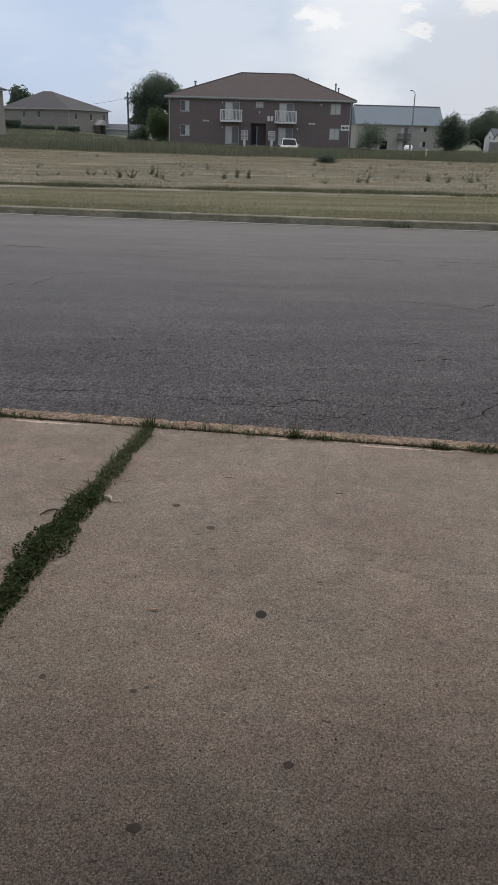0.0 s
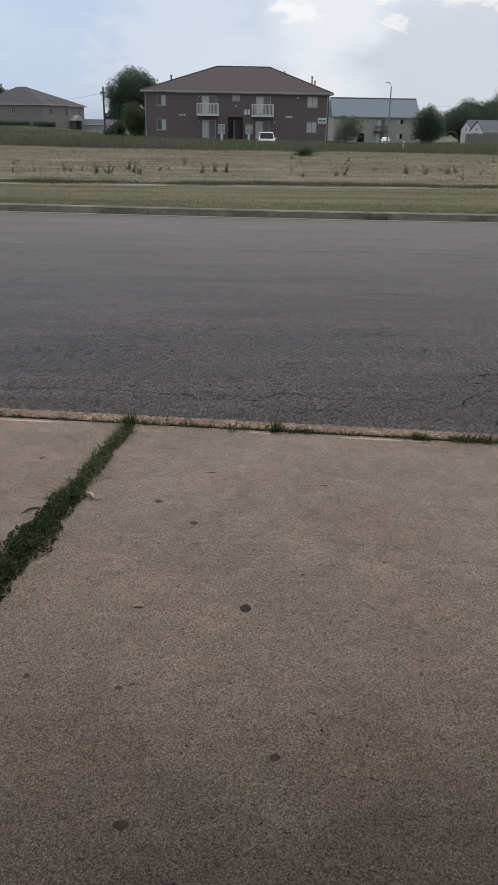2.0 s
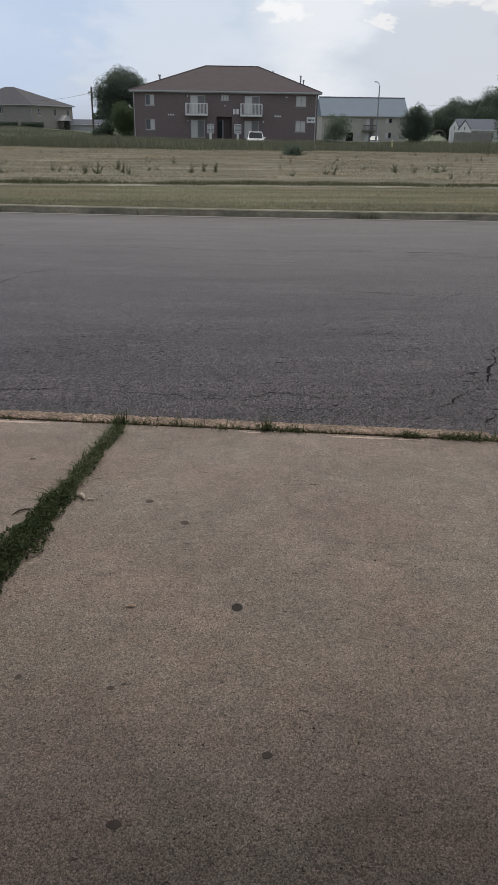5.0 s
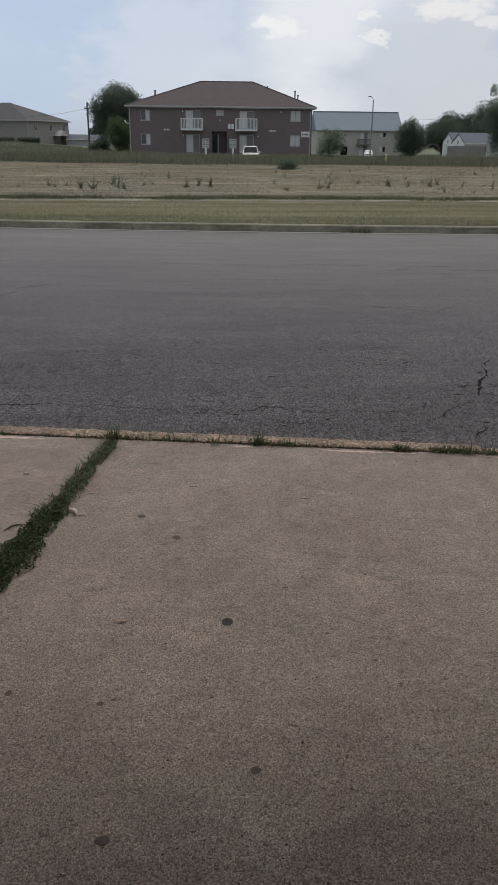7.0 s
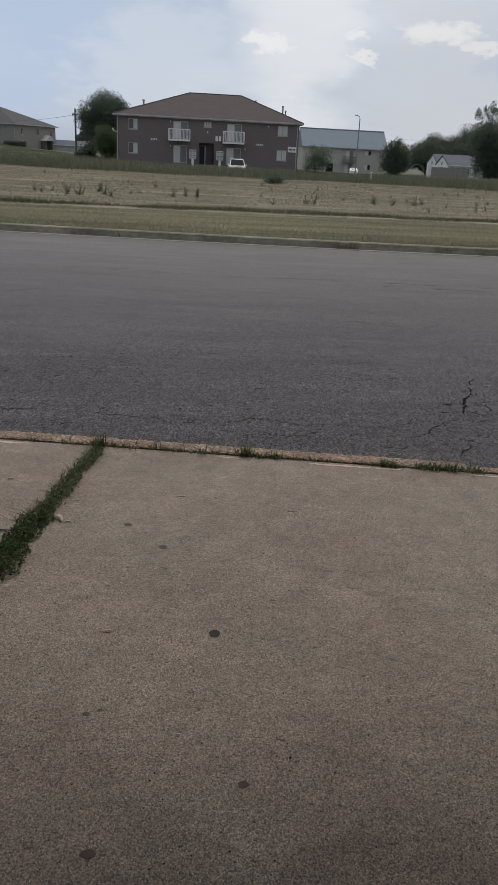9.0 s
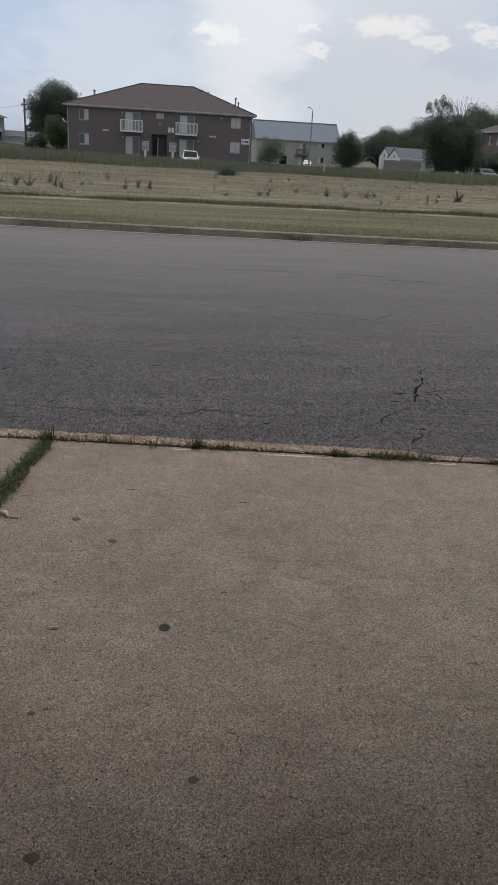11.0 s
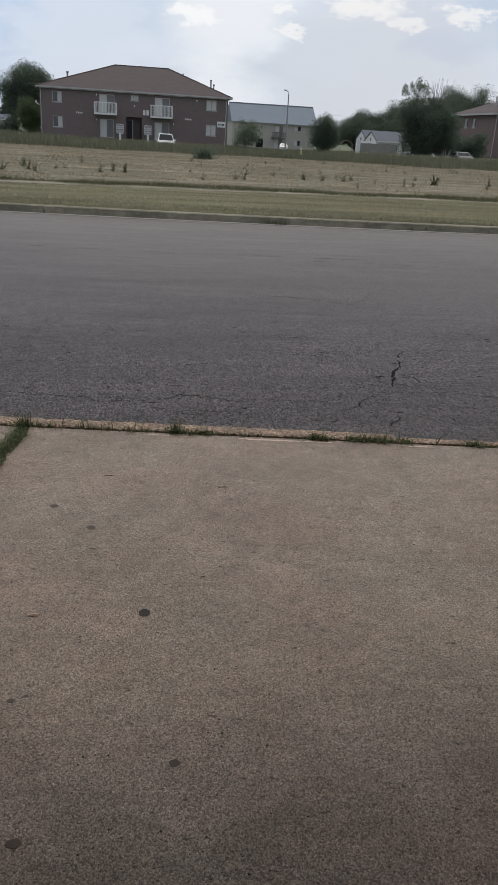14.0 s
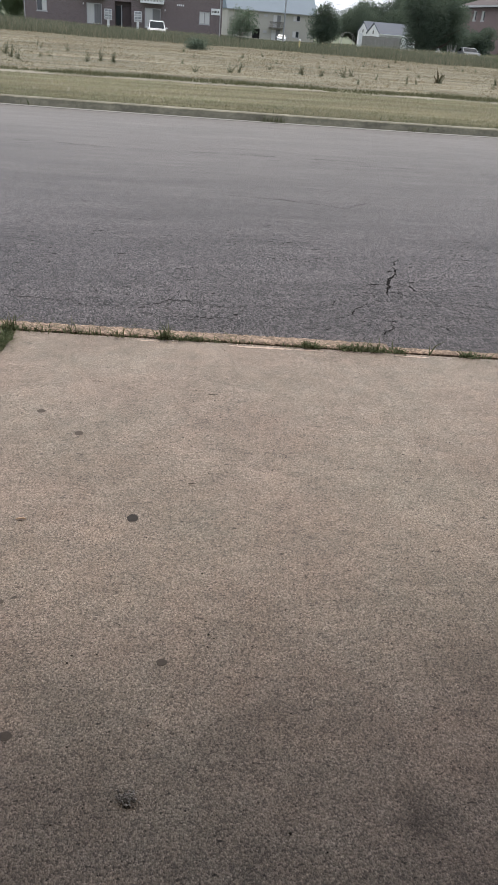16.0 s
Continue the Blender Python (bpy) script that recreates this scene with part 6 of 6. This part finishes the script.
sliver("wood_chip", -0.327, 2.247, 2, 0.034, 0.007, CHIPWOOD, "small tan wood chip lying on the concrete", "wood chip", 0.02)
sliver("dry_leaf", -0.635, 3.085, -50, 0.06, 0.017, STRAW, "curled pale dry leaf beside the weeds", "leaf")
sliver("straw", -0.59, 3.06, 5, 0.035, 0.007, STRAW, "short bit of pale straw on the concrete", "straw")
sliver("straw", -0.59, 3.28, 25, 0.07, 0.004, STRAW, "long pale straw leaning out of the weeds", "straw")
sliver("straw", -0.94, 3.517, 12, 0.035, 0.008, STRAW, "short bit of pale straw on the concrete", "straw")
sliver("twig", -0.86, 2.95, 35, 0.09, 0.009, BARK, "dark twig beside the weeds", "twig", 0.15)
sliver("twig", -0.9, 2.76, 60, 0.035, 0.005, BARK, "short dark twig on the concrete", "twig")
sliver("twig", 0.42, 3.21, 10, 0.045, 0.0028, BARK, "thin brown twig on the concrete", "twig", 0.05)
sliver("twig", -0.10, 3.35, -8, 0.05, 0.0028, BARK, "thin brown twig on the concrete", "twig", 0.04)
sliver("twig", 0.26, 2.45, -12, 0.028, 0.0025, BARK, "thin brown twig on the concrete", "twig", 0.05)


def pebbles(name, pts, size, material, seed):
    """Small angular stones, all in one mesh."""
    rng = np.random.default_rng(seed)
    base = np.array([(1, 0, 0), (-1, 0, 0), (0, 1, 0), (0, -1, 0), (0, 0, 1), (0, 0, -1)], float)
    tri = np.array([(0, 2, 4), (2, 1, 4), (1, 3, 4), (3, 0, 4), (2, 0, 5), (1, 2, 5), (3, 1, 5), (0, 3, 5)])
    n = len(pts)
    s = size * rng.uniform(0.5, 1.4, (n, 1, 1)) * rng.uniform(0.7, 1.2, (n, 6, 1))
    v = (np.asarray(pts)[:, None, :] + base[None] * s).reshape(-1, 3)
    f = (tri[None] + 6 * np.arange(n)[:, None, None]).reshape(-1)
    return raw_mesh(name, v, f, np.arange(n * 8) * 3, material)


rng = np.random.default_rng(77)
d = rng.normal(size=(190, 3)) * (0.010, 0.0085, 0.004)
d[:, 2] = np.abs(d[:, 2]) * np.clip(1 - np.hypot(d[:, 0], d[:, 1]) / 0.03, 0.2, 1) + 0.002
clump = pebbles("gravel_clump", d, 0.0028, PEBBLE, 78)
clump.matrix_world = pose(0.01, 1.165, 0.0)
tagged(clump, "small clump of pale gravel stuck on the concrete", "gravel", kind="stuff")

n = 520
px, py = rng.uniform(-1.6, 2.4, n), rng.uniform(0.9, 3.9, n)
k = (py < slab_end(px) - 0.02) & (np.abs(px - np.interp(py, [1.2, 2.5, 3.95], [-0.93, -0.85, -0.565])) > 0.12)
pts = np.stack([px, py, np.full(n, 0.0008)], 1)[k]
tagged(pebbles("crumbs", pts, 0.0028, CRUMB, 79), "dark crumbs and grit strewn over the concrete", "grit", kind="stuff")
big = np.array([(0.231, 1.613, 0.002), (0.2, 1.6, 0.002), (0.239, 1.66, 0.002), (0.88, 1.22, 0.003), (0.77, 1.19, 0.002), (0.06, 1.36, 0.002), (0.69, 3.15, 0.002), (0.656, 2.996, 0.002), (-0.7, 2.2, 0.004), (-0.65, 2.15, 0.003), (0.35, 1.05, 0.003), (0.42, 1.0, 0.003)])
tagged(pebbles("grit_stones", big, 0.0035, CRUMB, 81), "a few dark stones of grit on the concrete", "grit", kind="stuff")
# pale chips spalled from the slab's edge
edge_x = [-1.35, -1.2, 0.2, 0.28, 0.62, 0.7, 0.78, 1.5, 1.62]
tagged(pebbles("pale_chips", np.array([(q, slab_end(q) - 0.02, 0.001) for q in edge_x]), 0.006, STRAW, 82), "pale chips along the slab's worn edge", "grit", kind="stuff")
